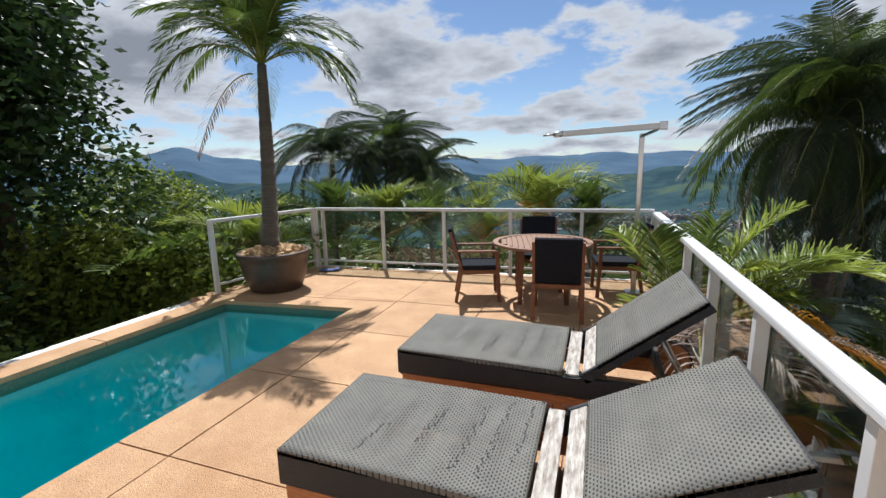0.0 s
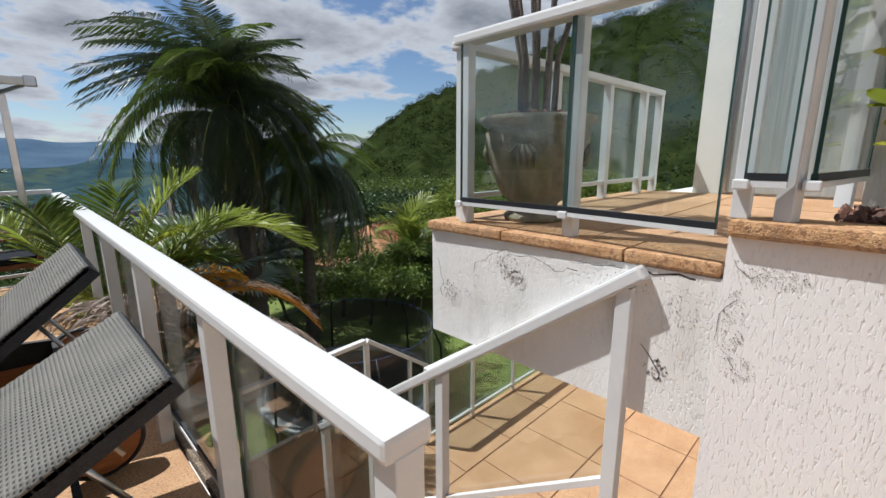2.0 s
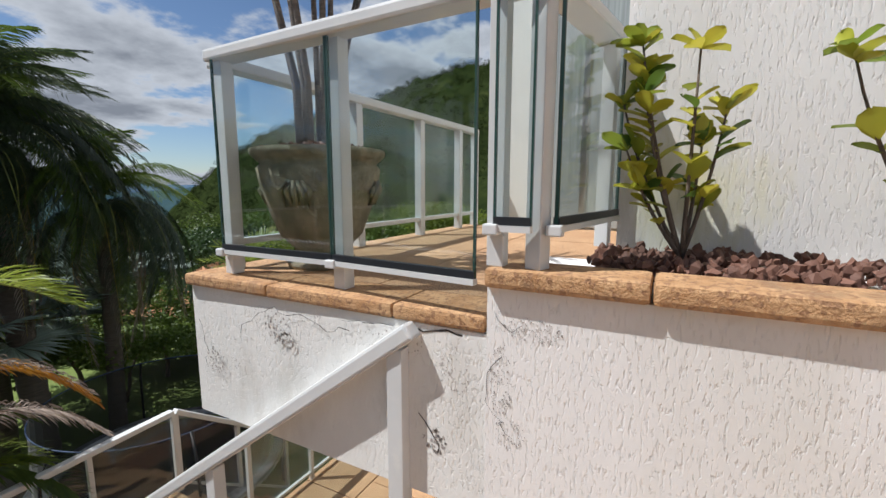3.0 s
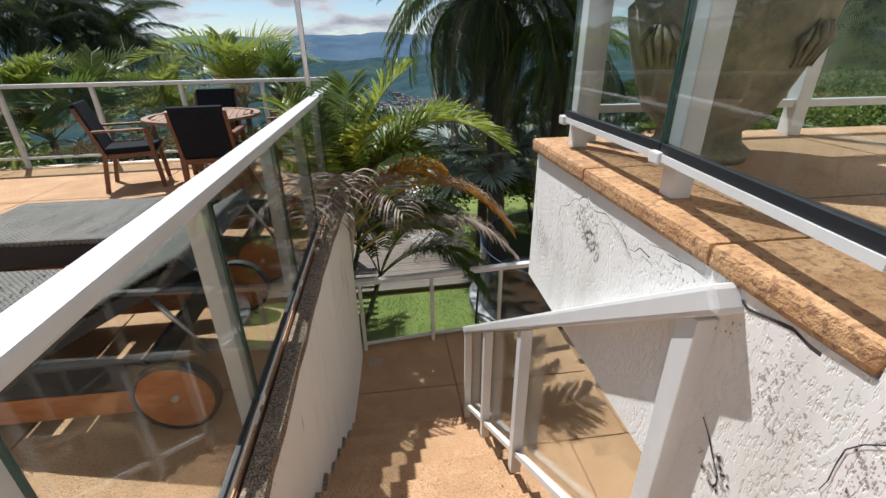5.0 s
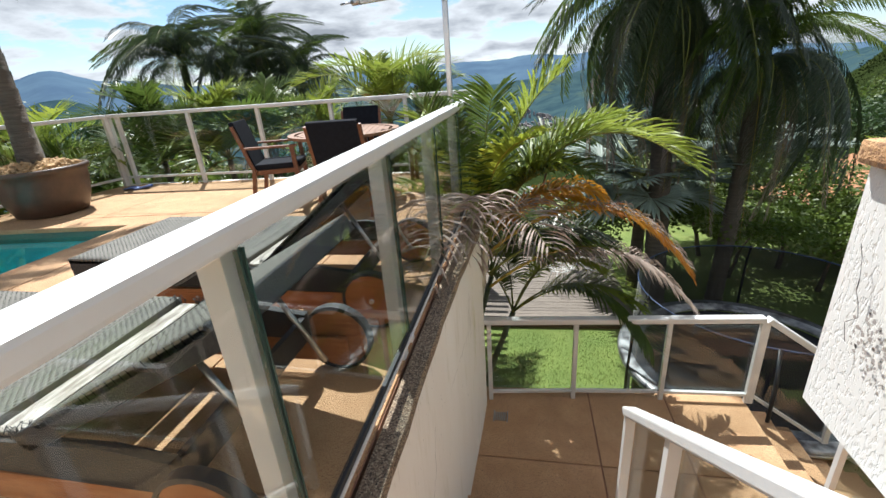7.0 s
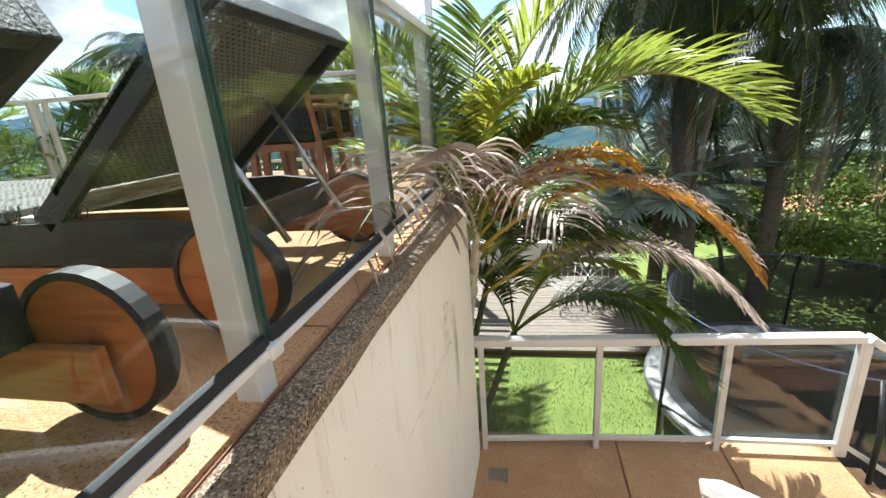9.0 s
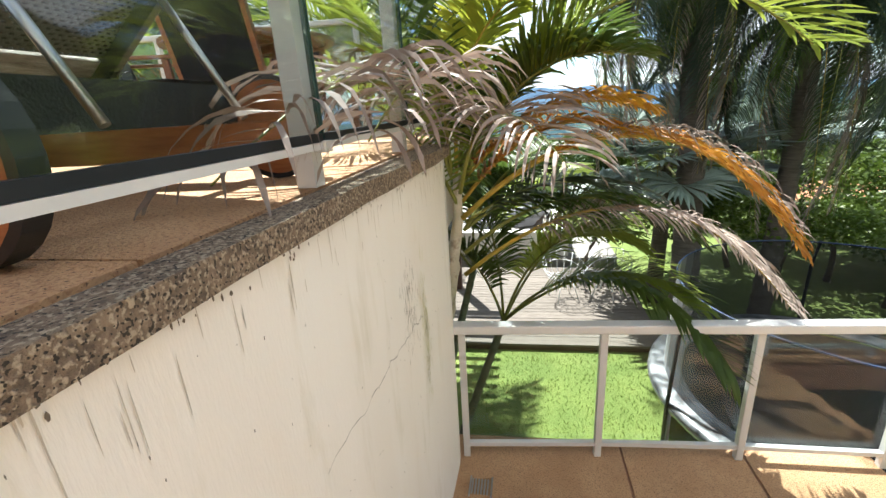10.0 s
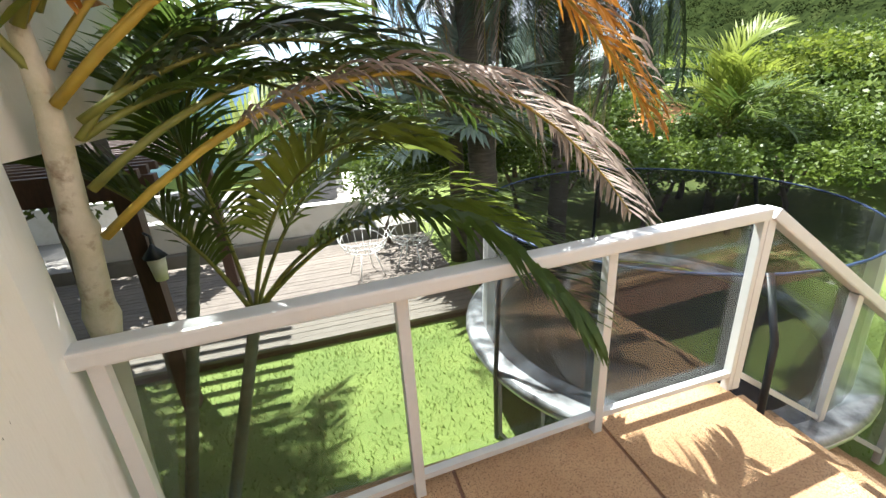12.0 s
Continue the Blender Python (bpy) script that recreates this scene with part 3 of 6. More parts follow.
def railing(name, label, posts, z, height, side=.05, rail_w=.1, rail_h=.05, pane_low=.13, glass=None, foot=True, gasket=True, lower_bar=False, post_w=.06, ends=(0, 0), drop=0.0, last_post=True):
    """A white aluminium railing along posts (x, y, z of the foot): top rail, posts, panes on one side (side: metres to the left of the walk)."""
    rg = holder(name, label, "railing")
    P = [Vector((p[0], p[1], p[2] if len(p) > 2 else z)) for p in posts]
    up = Vector((0, 0, height))
    # top rail
    i = 0
    runs = [[P[0]]]
    for a, b, c in zip(P, P[1:], P[2:] + [None]):
        runs[-1].append(b)
        if c is not None:
            d1, d2 = (b - a).normalized(), (c - b).normalized()
            if d1.dot(d2) < .995:
                runs.append([b])
    for r in runs:
        a, b = r[0] + up, r[-1] + up
        d = (b - a).normalized()
        bm = B()
        bar(bm, a - d * (.03 if r is not runs[0] else ends[0]) - Vector((0, 0, rail_h / 2)), b + d * (.03 if r is not runs[-1] else ends[1]) - Vector((0, 0, rail_h / 2)), rail_w, rail_h)
        ob = part("top_rail", bm, M_ALU, rg, bevel=.012)
    for k, p in enumerate(P if last_post else P[:-1]):
        bm = B()
        box(bm, -post_w / 2, -post_w / 2, 0, post_w / 2, post_w / 2, height - rail_h + .004)
        q = part("post", bm, M_ALU, rg, bevel=.003)
        nb = P[min(k + 1, len(P) - 1)] - P[max(k - 1, 0)]
        q.matrix_basis = Matrix.Translation(p) @ Matrix.Rotation(math.atan2(nb.y, nb.x), 4, "Z")
    for a, b in zip(P, P[1:]):
        d = (b - a)
        d2 = Vector((d.x, d.y)).normalized()
        n = Vector((-d2.y, d2.x)) * side
        A, Bq = (a.x + n.x, a.y + n.y), (b.x + n.x, b.y + n.y)
        if d.xy.length < .1:
            continue
        bm = B()
        g = .006
        A2, B2 = (A[0] + d2.x * g, A[1] + d2.y * g), (Bq[0] - d2.x * g, Bq[1] - d2.y * g)
        glass_box(bm, A2, B2, a.z + pane_low, a.z + height - rail_h, b.z + pane_low, b.z + height - rail_h)
        part("pane", bm, glass or M_GLASS, rg, "clear tinted glass pane")
        if gasket:
            for e, sg in ((A2, 1), (B2, -1)):
                bm = B()
                zz = a.z if sg > 0 else b.z
                glass_box(bm, (e[0] - d2.x * .001 * sg, e[1] - d2.y * .001 * sg), (e[0] + d2.x * .005 * sg, e[1] + d2.y * .005 * sg), zz + pane_low, zz + height - rail_h - .002, zz + pane_low, zz + height - rail_h - .002, .011)
                part("pane_edge", bm, M_GLASS_EDGE, rg, "dark green glass edge")
            bm = B()
            glass_box(bm, A2, B2, a.z + pane_low - .005, a.z + pane_low + .018, b.z + pane_low - .005, b.z + pane_low + .018, .018)
            part("gasket", bm, M_RUBBER, rg, "black rubber gasket")
            bm = B()
            glass_box(bm, A2, B2, a.z + pane_low - .024, a.z + pane_low - .006, b.z + pane_low - .024, b.z + pane_low - .006, .026)
            part("lower_rail", bm, M_ALU, rg)
        if lower_bar:
            bm = B()
            bar(bm, a + Vector((0, 0, pane_low)), b + Vector((0, 0, pane_low)), .035, .03)
            part("lower_rail", bm, M_ALU, rg)
    if gasket:
        for k, p in enumerate(P[:-1]):
            d = (P[k + 1] - p).normalized()
            n = Vector((-d.y, d.x, 0)) * side
            bm = B()
            c = p + n + Vector((0, 0, pane_low - .018))
            box(bm, c.x - .022, c.y - .022, c.z - .016, c.x + .022, c.y + .022, c.z + .016)
            part("clip", bm, M_ALU, rg, "small white pane clip", bevel=.005)
    return rg


RX = .03
railing("deck_railing", "white aluminium railing with glass panes beside the stairs", [(RX, y) for y in (.90, 1.83, 2.82, 3.76, 4.72, 5.66, 6.56, 7.04)], 0, 1.02, side=-.05, ends=(.03, .04), rail_w=.1)
railing("deck_railing", "white aluminium railing with glass panes along the deck front", [(x, far_y(x) - .03) for x in (-.0, -.96, -2.0, -3.07, -4.14, -5.28, -5.42)], 0, 1.06, side=-.03, gasket=False, lower_bar=True, post_w=.05, rail_w=.08)
railing("deck_railing", "short white aluminium railing beside the pool end", [(-5.45, 6.76), (-5.62, 5.84), (-5.80, 4.92)], 0, 1.06, side=-.03, gasket=False, lower_bar=True, post_w=.06, rail_w=.08, ends=(.03, .03))
railing("landing_railing", "white aluminium railing with tinted panes along the landing", [(.24, 5.05), (1.135, 5.15), (2.05, 5.22), (2.9, 5.25)], LAND, 1.04, side=.03, gasket=False, lower_bar=True, post_w=.045, rail_w=.085, rail_h=.06, ends=(.06, .0), pane_low=.1)
railing("stair_railing", "white sloping railing with glass beside the lower steps", [(2.93, 5.25, LAND), (3.72, 5.25, LAND - .56), (4.52, 5.25, LAND - 1.12)], LAND, 1.04, side=.03, gasket=False, lower_bar=True, post_w=.05, rail_w=.085, rail_h=.06, pane_low=.1)
railing("landing_railing", "white aluminium railing above the lower steps", [(2.92, 4.0), (3.8, 4.0), (4.75, 4.0), (5.65, 4.0)], LAND, 1.04, side=.03, gasket=False, lower_bar=True, post_w=.045, rail_w=.085, rail_h=.06, pane_low=.1)
hy = lambda y: 1.02 - .737 * (y - 1.0) - 1.07
railing("stair_railing", "white sloping handrail with glass panes beside the steps", [(1.30, y, hy(y)) for y in (1.05, 2.08, 2.82, 3.54)], 0, 1.07, side=-.045, gasket=False, lower_bar=True, post_w=.06, rail_w=.09, rail_h=.06, pane_low=.14, ends=(.08, .04))
railing("terrace_railing", "white aluminium railing with frameless glass on the terrace edge", [(1.42, 2.0), (1.415, 1.37), (1.355, .765)], 1.070, .955, side=-.055, glass=M_GLASS2, ends=(.06, .2), post_w=.055, pane_low=.12, last_post=False)
railing("terrace_railing", "white aluminium railing along the far side of the terrace", [(x, terr_y(x) - .08) for x in (1.5, 2.42, 3.2, 3.9, 4.27)], 1.065, .96, side=.04, glass=M_GLASS2, gasket=False, lower_bar=True, post_w=.06, ends=(.05, 0))
railing("terrace_railing", "raised white railing with glass over the planter corner", [(1.335, .72, 1.226), (1.335, .60, 1.226), (1.93, .50, 1.226)], 1.226, .799, side=-.05, glass=M_GLASS2, pane_low=.13, ends=(.02, 0), post_w=.05)


# ---- furniture on the deck ----
def weave_mat():
    """Grey woven resin: flat strands with staggered rows of small open gaps that let light through."""
    m = mat("woven_resin", (.16, .152, .132), .65, vary=.2, scale=5, color2=(.125, .12, .105), spec=.2)
    nt = m.node_tree
    b = nt.nodes["Principled BSDF"]
    base = b.inputs["Base Color"].links[0].from_socket
    sep = nt.nodes.new("ShaderNodeSeparateXYZ")
    nt.links.new(nt.nodes.new("ShaderNodeTexCoord").outputs["Object"], sep.inputs[0])

    def op(kind, a, c):
        n = nt.nodes.new("ShaderNodeMath")
        n.operation = kind
        for k, v in enumerate((a, c)):
            if isinstance(v, (int, float)):
                n.inputs[k].default_value = v
            elif v is not None:
                nt.links.new(v, n.inputs[k])
        return n.outputs[0]
    row = op("DIVIDE", sep.outputs["X"], .0155)
    shift = op("MULTIPLY", op("MODULO", op("FLOOR", row, None), 2.0), .5)
    fu = op("FRACT", op("ADD", op("DIVIDE", sep.outputs["Y"], .027), shift), None)
    fv = op("FRACT", row, None)
    # how far from the middle of a gap, along and across
    gap = op("MULTIPLY", op("LESS_THAN", op("ABSOLUTE", op("SUBTRACT", fu, .5), None), .23), op("LESS_THAN", op("ABSOLUTE", op("SUBTRACT", fv, .5), None), .21))
    swell = op("MULTIPLY", op("SINE", op("MULTIPLY", fu, 3.14159), None), op("SINE", op("MULTIPLY", fv, 3.14159), None))
    mu = nt.nodes.new("ShaderNodeMix")
    mu.data_type = "RGBA"
    nt.links.new(gap, mu.inputs["Factor"])
    nt.links.new(base, mu.inputs["A"])
    mu.inputs["B"].default_value = (.055, .053, .05, 1)
    nt.links.new(mu.outputs["Result"], b.inputs["Base Color"])
    bp = nt.nodes.new("ShaderNodeBump")
    bp.inputs["Strength"].default_value, bp.inputs["Distance"].default_value = .5, .003
    bp.invert = True
    nt.links.new(swell, bp.inputs["Height"])
    nt.links.new(bp.outputs["Normal"], b.inputs["Normal"])
    tr = nt.nodes.new("ShaderNodeBsdfTransparent")
    mx = nt.nodes.new("ShaderNodeMixShader")
    nt.links.new(op("MULTIPLY", gap, .6), mx.inputs[0])
    nt.links.new(b.outputs[0], mx.inputs[1])
    nt.links.new(tr.outputs[0], mx.inputs[2])
    nt.links.new(mx.outputs[0], nt.nodes["Material Output"].inputs["Surface"])
    return m


M_WEAVE = weave_mat()
M_SKIRT = mat("dark_woven_resin", (.022, .024, .028), .6, vary=.4, scale=90, bump=.5, bscale=120)
M_TEAK = mat("oiled_hardwood", (.20, .075, .028), .45, vary=.4, scale=9, color2=(.12, .042, .016), stretch=(1, 8, 8), bump=.1, bscale=30)
M_TEAKTOP = mat("weathered_tabletop", (.27, .15, .085), .55, vary=.35, scale=9, color2=(.18, .09, .05), stretch=(1, 8, 8), bump=.2, bscale=30)
M_BOARD = mat("bleached_board", (.58, .54, .48), .85, vary=.5, scale=6, color2=(.22, .18, .15), stretch=(7, 1.3, 3), bump=.6, bscale=20)
M_LOUNGEWOOD = mat("orange_hardwood", (.42, .165, .055), .5, vary=.3, scale=9, color2=(.30, .10, .032), stretch=(1, 8, 8), bump=.1, bscale=30)
M_CUSHION = mat("black_fabric", (.014, .016, .022), .9, vary=.3, scale=30, bump=.1, bscale=200, spec=.15)
M_TYRE = mat("black_rubber_tyre", (.025, .026, .028), .6)


def sheet(bm, x0, x1, w, nx, ny, zf, t=.04):
    """A padded, woven panel whose top follows zf(x, y)."""
    up = [[bm.verts.new((x0 + (x1 - x0) * i / nx, w * j / ny, zf(x0 + (x1 - x0) * i / nx, w * j / ny))) for j in range(ny + 1)] for i in range(nx + 1)]
    lo = [[bm.verts.new((v.co.x, v.co.y, v.co.z - t)) for v in row] for row in up]
    for i in range(nx):
        for j in range(ny):
            bm.faces.new((up[i][j], up[i + 1][j], up[i + 1][j + 1], up[i][j + 1])).smooth = True
            bm.faces.new((lo[i][j + 1], lo[i + 1][j + 1], lo[i + 1][j], lo[i][j]))
    for i in range(nx):
        bm.faces.new((up[i][0], lo[i][0], lo[i + 1][0], up[i + 1][0]))
        bm.faces.new((up[i + 1][ny], lo[i + 1][ny], lo[i][ny], up[i][ny]))
    for j in range(ny):
        bm.faces.new((up[0][j + 1], lo[0][j + 1], lo[0][j], up[0][j]))
        bm.faces.new((up[nx][j], lo[nx][j], lo[nx][j + 1], up[nx][j + 1]))


def lounger(m, label, seed, angle):
    rng = random.Random(seed)
    W = .83
    lg = holder("sun_lounger", label, "sun lounger", m, group="sun loungers")

    def top(x, y):
        sag = -.035 * math.exp(-((x - .75) / .4) ** 2) * math.sin(math.pi * y / W)
        ripple = .0095 * math.sin(x * 34 + .5 * math.sin(y * 5)) * math.sin(math.pi * y / W) * (1 if x > .3 else .3)
        return .375 + sag + ripple - .02 * max(0, x - .7)
    bm = B()
    sheet(bm, 0, 1.18, W, 70, 14, top, .03)
    part("seat", bm, M_WEAVE, lg, "grey woven seat panel with sagging ripples")
    # slits where strands have broken
    for x, n in ((.36, 12), (.60, 16), (.82, 26), (.95, 30), (1.08, 22)):
        bm = B()
        y0 = rng.uniform(.1, .3)
        for k in range(n):
            px, py, w, l = x + rng.choice((-.012, 0, .012)) + .05 * k / n, y0 + k * .022, .004, rng.uniform(.004, .009)
            if py > W - .06:
                break
            bm.faces.new([bm.verts.new((px + a, py + b, top(px + a, py + b) + .003)) for a, b in ((-w, -l), (w, -l), (w, l), (-w, l))])
        part("tear", bm, M_SKIRT, lg, "slit of broken strands", kind="stuff")
    for y in (0, W - .035):
        bm = B()
        vs = []
        xs = [0, .3, .7, 1.1, 1.4, 1.62, 1.82]
        tops = [.365, .36, .34, .325, .33, .335, .31]
        bots = [.19, .195, .205, .205, .195, .19, .185]
        for yy in (y, y + .035):
            vs.append([(bm.verts.new((x, yy, a)), bm.verts.new((x, yy, b))) for x, a, b in zip(xs, tops, bots)])
        for k in range(len(xs) - 1):
            for s, flip in ((vs[0], 0), (vs[1], 1)):
                f = (s[k][0], s[k][1], s[k + 1][1], s[k + 1][0])
                bm.faces.new(f if not flip else f[::-1])
            bm.faces.new((vs[0][k][0], vs[0][k + 1][0], vs[1][k + 1][0], vs[1][k][0]))
            bm.faces.new((vs[0][k + 1][1], vs[0][k][1], vs[1][k][1], vs[1][k + 1][1]))
        for k in (0, len(xs) - 1):
            bm.faces.new((vs[0][k][0], vs[1][k][0], vs[1][k][1], vs[0][k][1]))
        part("side_skirt", bm, M_SKIRT, lg, "dark woven side panel")
        bm = B()
        box(bm, .03, y + .003, .07, 1.99, y + .032, .188)
        part("frame_rail", bm, M_LOUNGEWOOD, lg, "reddish hardwood frame rail", bevel=.006)
    bm = B()
    box(bm, 0.0, .036, .16, .03, W - .036, .372)
    part("foot_panel", bm, M_SKIRT, lg, "dark woven foot panel")
    bm = B()
    box(bm, 1.80, .036, .19, 1.825, W - .036, .30)
    part("head_panel", bm, M_SKIRT, lg, "dark woven end panel")
    # bleached boards laid bare at the hinge
    for x, z in ((1.195, .345),):
        bm = B()
        box(bm, x, .02, z - .018, x + .09, W - .02, z)
        part("board", bm, M_BOARD, lg, "bleached cracked wooden board", bevel=.004)
    for x in (1.17, 1.285, 1.40):
        for ys in (0.015, W - .03):
            bm = B()
            for k in range(16):
                px, py = x + rng.uniform(-.012, .05), ys + rng.uniform(-.012, .02)
                tube(bm, [(px, py, .335), (px + rng.uniform(-.008, .008), py + rng.uniform(-.01, .01), .36), (px + rng.uniform(-.015, .015), py + rng.uniform(-.02, .02), .365 + rng.uniform(0, .02))], .0016, 4)
            part("frayed_strand", bm, M_SKIRT, lg, "frayed ends of woven strands", kind="stuff")
    # back rest
    bm = B()
    tilt = Matrix.Translation((1.30, 0, .335)) @ Matrix.Rotation(radians(-angle), 4, "Y")
    sheet(bm, .125, .875, W, 40, 10, lambda x, y: .02 + .004 * math.sin(x * 30) * math.sin(math.pi * y / W) * (x < .5), .025)
    bk = part("backrest", bm, M_WEAVE, lg, "raised grey woven backrest")
    bk.matrix_basis = tilt
    bm = B()
    box(bm, .02, .03, -.008, .115, W - .03, .012)
    part("board", bm, M_BOARD, lg, "bleached cracked wooden board", bevel=.004).matrix_basis = tilt
    for y0, y1, x0, x1 in ((0, .03, 0, .885), (W - .03, W, 0, .885), (.03, W - .03, .85, .885)):
        bm = B()
        box(bm, x0, y0, -.055, x1, y1, .018)
        e = part("backrest_edge", bm, M_SKIRT, lg, "dark woven edge of the backrest", bevel=.006)
        e.matrix_basis = tilt
    for y in (.2, W - .2):
        bm = B()
        tube(bm, [(1.30 + .55 * math.cos(radians(angle)), y, .30 + .55 * math.sin(radians(angle))), (1.98, y, .20)], .011, 8)
        part("strut", bm, M_STEEL, lg, "steel backrest strut")
    for y in (-.054, W + .004):
        bm = B()
        c = Vector((1.93, y, .165))
        n = 28
        for r0, r1, w0 in ((.165, .15, .05),):
            rings = []
            for rr, yy in ((r1, 0), (r0, .004), (r0, w0 - .004), (r1, w0)):
                rings.append([bm.verts.new((c.x + rr * math.cos(6.2832 * k / n), c.y + yy, c.z + rr * math.sin(6.2832 * k / n))) for k in range(n)])
            for a, b in zip(rings, rings[1:] + rings[:1]):
                for k in range(n):
                    bm.faces.new((a[k], b[k], b[(k + 1) % n], a[(k + 1) % n]))
        wh = part("wheel", bm, M_TYRE, lg, "black tyre of a small wheel")
        bm = B()
        tube(bm, [(c.x, c.y + .008, c.z), (c.x, c.y + .042, c.z)], .149, 28)
        part("disc", bm, M_LOUNGEWOOD, wh, "reddish wooden wheel disc")
        bm = B()
        tube(bm, [(c.x, c.y - .004, c.z), (c.x, c.y + .054, c.z)], .014, 10)
        part("hub", bm, M_STEEL, wh)
    for y in (.004, W - .054):
        bm = B()
        box(bm, .12, y, 0, .18, y + .05, .08)
        part("leg", bm, M_TEAK, lg, "short hardwood leg")
    return lg


lounger(pose(-2.16, 1.87, 0), "grey woven sun lounger with worn seat, back raised", 1, 28)
lounger(pose(-2.11, 3.11, 0), "grey woven sun lounger with back raised, beside the railing", 2, 39)


def round_table(x, y):
    R = .62
    tb = holder("round_table", "round hardwood garden table with slatted top", "table", pose(x, y, 0, 0, 0, 12))
    n = 40
    bm = B()
    rings = [[bm.verts.new((r * math.cos(6.2832 * k / n), r * math.sin(6.2832 * k / n), z)) for k in range(n)] for r, z in ((R - .07, .72), (R, .72), (R, .75), (R - .07, .75))]
    for a, b in zip(rings, rings[1:] + rings[:1]):
        for k in range(n):
            bm.faces.new((a[k], a[(k + 1) % n], b[(k + 1) % n], b[k]))
    part("rim", bm, M_TEAKTOP, tb)
    w = .068
    for k in range(-7, 8):
        xx = k * w
        ww = (R - .072) ** 2 - (abs(xx) + w / 2) ** 2
        if ww > .01:
            L = math.sqrt(ww)
            bm = B()
            box(bm, xx - w / 2 + .003, -L, .724, xx + w / 2 - .003, L, .747)
            part("slat", bm, M_TEAKTOP, tb)
    for a in range(4):
        an = radians(45 + 90 * a)
        bm = B()
        bar(bm, (.40 * math.cos(an), .40 * math.sin(an), 0), (.36 * math.cos(an), .36 * math.sin(an), .72), .055, .055, (0, 1, 0))
        part("leg", bm, M_TEAK, tb)
    for a in range(2):
        an = radians(45 + 90 * a)
        bm = B()
        bar(bm, (-.37 * math.cos(an), -.37 * math.sin(an), .68), (.37 * math.cos(an), .37 * math.sin(an), .68), .03, .07)
        part("apron", bm, M_TEAK, tb)
    bm = B()
    box(bm, -.3, -.3, .69, .3, .3, .72)
    part("underframe", bm, M_TEAK, tb)
    return tb


round_table(-1.40, 5.91)


def chair(m):
    """Faces +y; the seat's middle at the origin."""
    ch = holder("garden_armchair", "hardwood garden armchair with black fabric seat and back", "chair", m, group="chairs round the table")
    for sx in (-1, 1):
        bm = B()
        bar(bm, (sx * .26, -.30, 0), (sx * .26, -.22, .42), .045, .04, (0, 1, 0))
        part("leg", bm, M_TEAK, ch)
        bm = B()
        bar(bm, (sx * .26, .25, 0), (sx * .26, .22, .64), .04, .045, (0, 1, 0))
        part("leg", bm, M_TEAK, ch)
        bm = B()
        bar(bm, (sx * .27, -.27, .66), (sx * .275, .28, .655), .06, .025)
        part("armrest", bm, M_TEAK, ch, "narrow hardwood armrest", bevel=.006)
        bm = B()
        bar(bm, (sx * .255, -.22, .40), (sx * .255, -.36, .90), .035, .035, (0, 1, 0))
        part("back_post", bm, M_TEAK, ch)
    bm = B()
    box(bm, -.25, -.24, .36, .25, .25, .41)
    part("seat_frame", bm, M_TEAK, ch)
    bm = B()
    box(bm, -.245, -.22, .41, .245, .27, .475)
    part("cushion", bm, M_CUSHION, ch, "black padded seat cushion", bevel=.02)
    bm = B()
    vs = box(bm, -.245, -.025, 0, .245, .025, .53, Matrix.Translation((0, -.225, .43)) @ Matrix.Rotation(radians(15.5), 4, "X"))
    part("backrest", bm, M_CUSHION, ch, "black fabric backrest", bevel=.012)
    return ch


first = chair(pose(-1.145, 5.34, 0, 0, 0, 4))
copy_thing(first, pose(-2.2, 5.78, 0, 0, 0, -72))
copy_thing(first, pose(-.5, 6.4, 0, 0, 0, 98))
copy_thing(first, pose(-1.55, 6.62, 0, 0, 0, 184))

# ---- awning arm by the corner ----
aw = holder("awning_arm", "grey metal post with a folded awning arm by the deck corner", "awning")
bm = B()
bar(bm, (-.26, 6.5, 0), (-.26, 6.5, 2.06), .06, .06, (0, 1, 0))
part("post", bm, M_STEEL, aw, "grey metal post", bevel=.006)
bm = B()
box(bm, -.36, 6.40, 0, -.16, 6.60, .012)
part("base_plate", bm, M_STEEL, aw, "square steel foot plate", bevel=.003)
bm = B()
bar(bm, (-.02, 6.3, 2.13), (-1.22, 6.5, 2.10), .07, .075)
part("cassette", bm, M_ALU, aw, "white folded arm", bevel=.012)
bm = B()
bar(bm, (.0, 6.3, 2.13), (-.09, 6.312, 2.128), .085, .095)
part("end_cap", bm, M_STEEL, aw, "grey end cap", bevel=.008)
bm = B()
bar(bm, (-.27, 6.44, 2.02), (-.10, 6.33, 2.09), .03, .03)
part("bracket", bm, M_STEEL, aw)
bm = B()
tube(bm, [(-1.22, 6.5, 2.10), (-1.33, 6.52, 2.095), (-1.35, 6.52, 2.095)], [.042, .038, .018], 10)
tube(bm, [(-1.35, 6.52, 2.095), (-1.48, 6.54, 2.09)], .012, 8)
part("crank_end", bm, M_STEEL, aw, "grey gear head and stub")

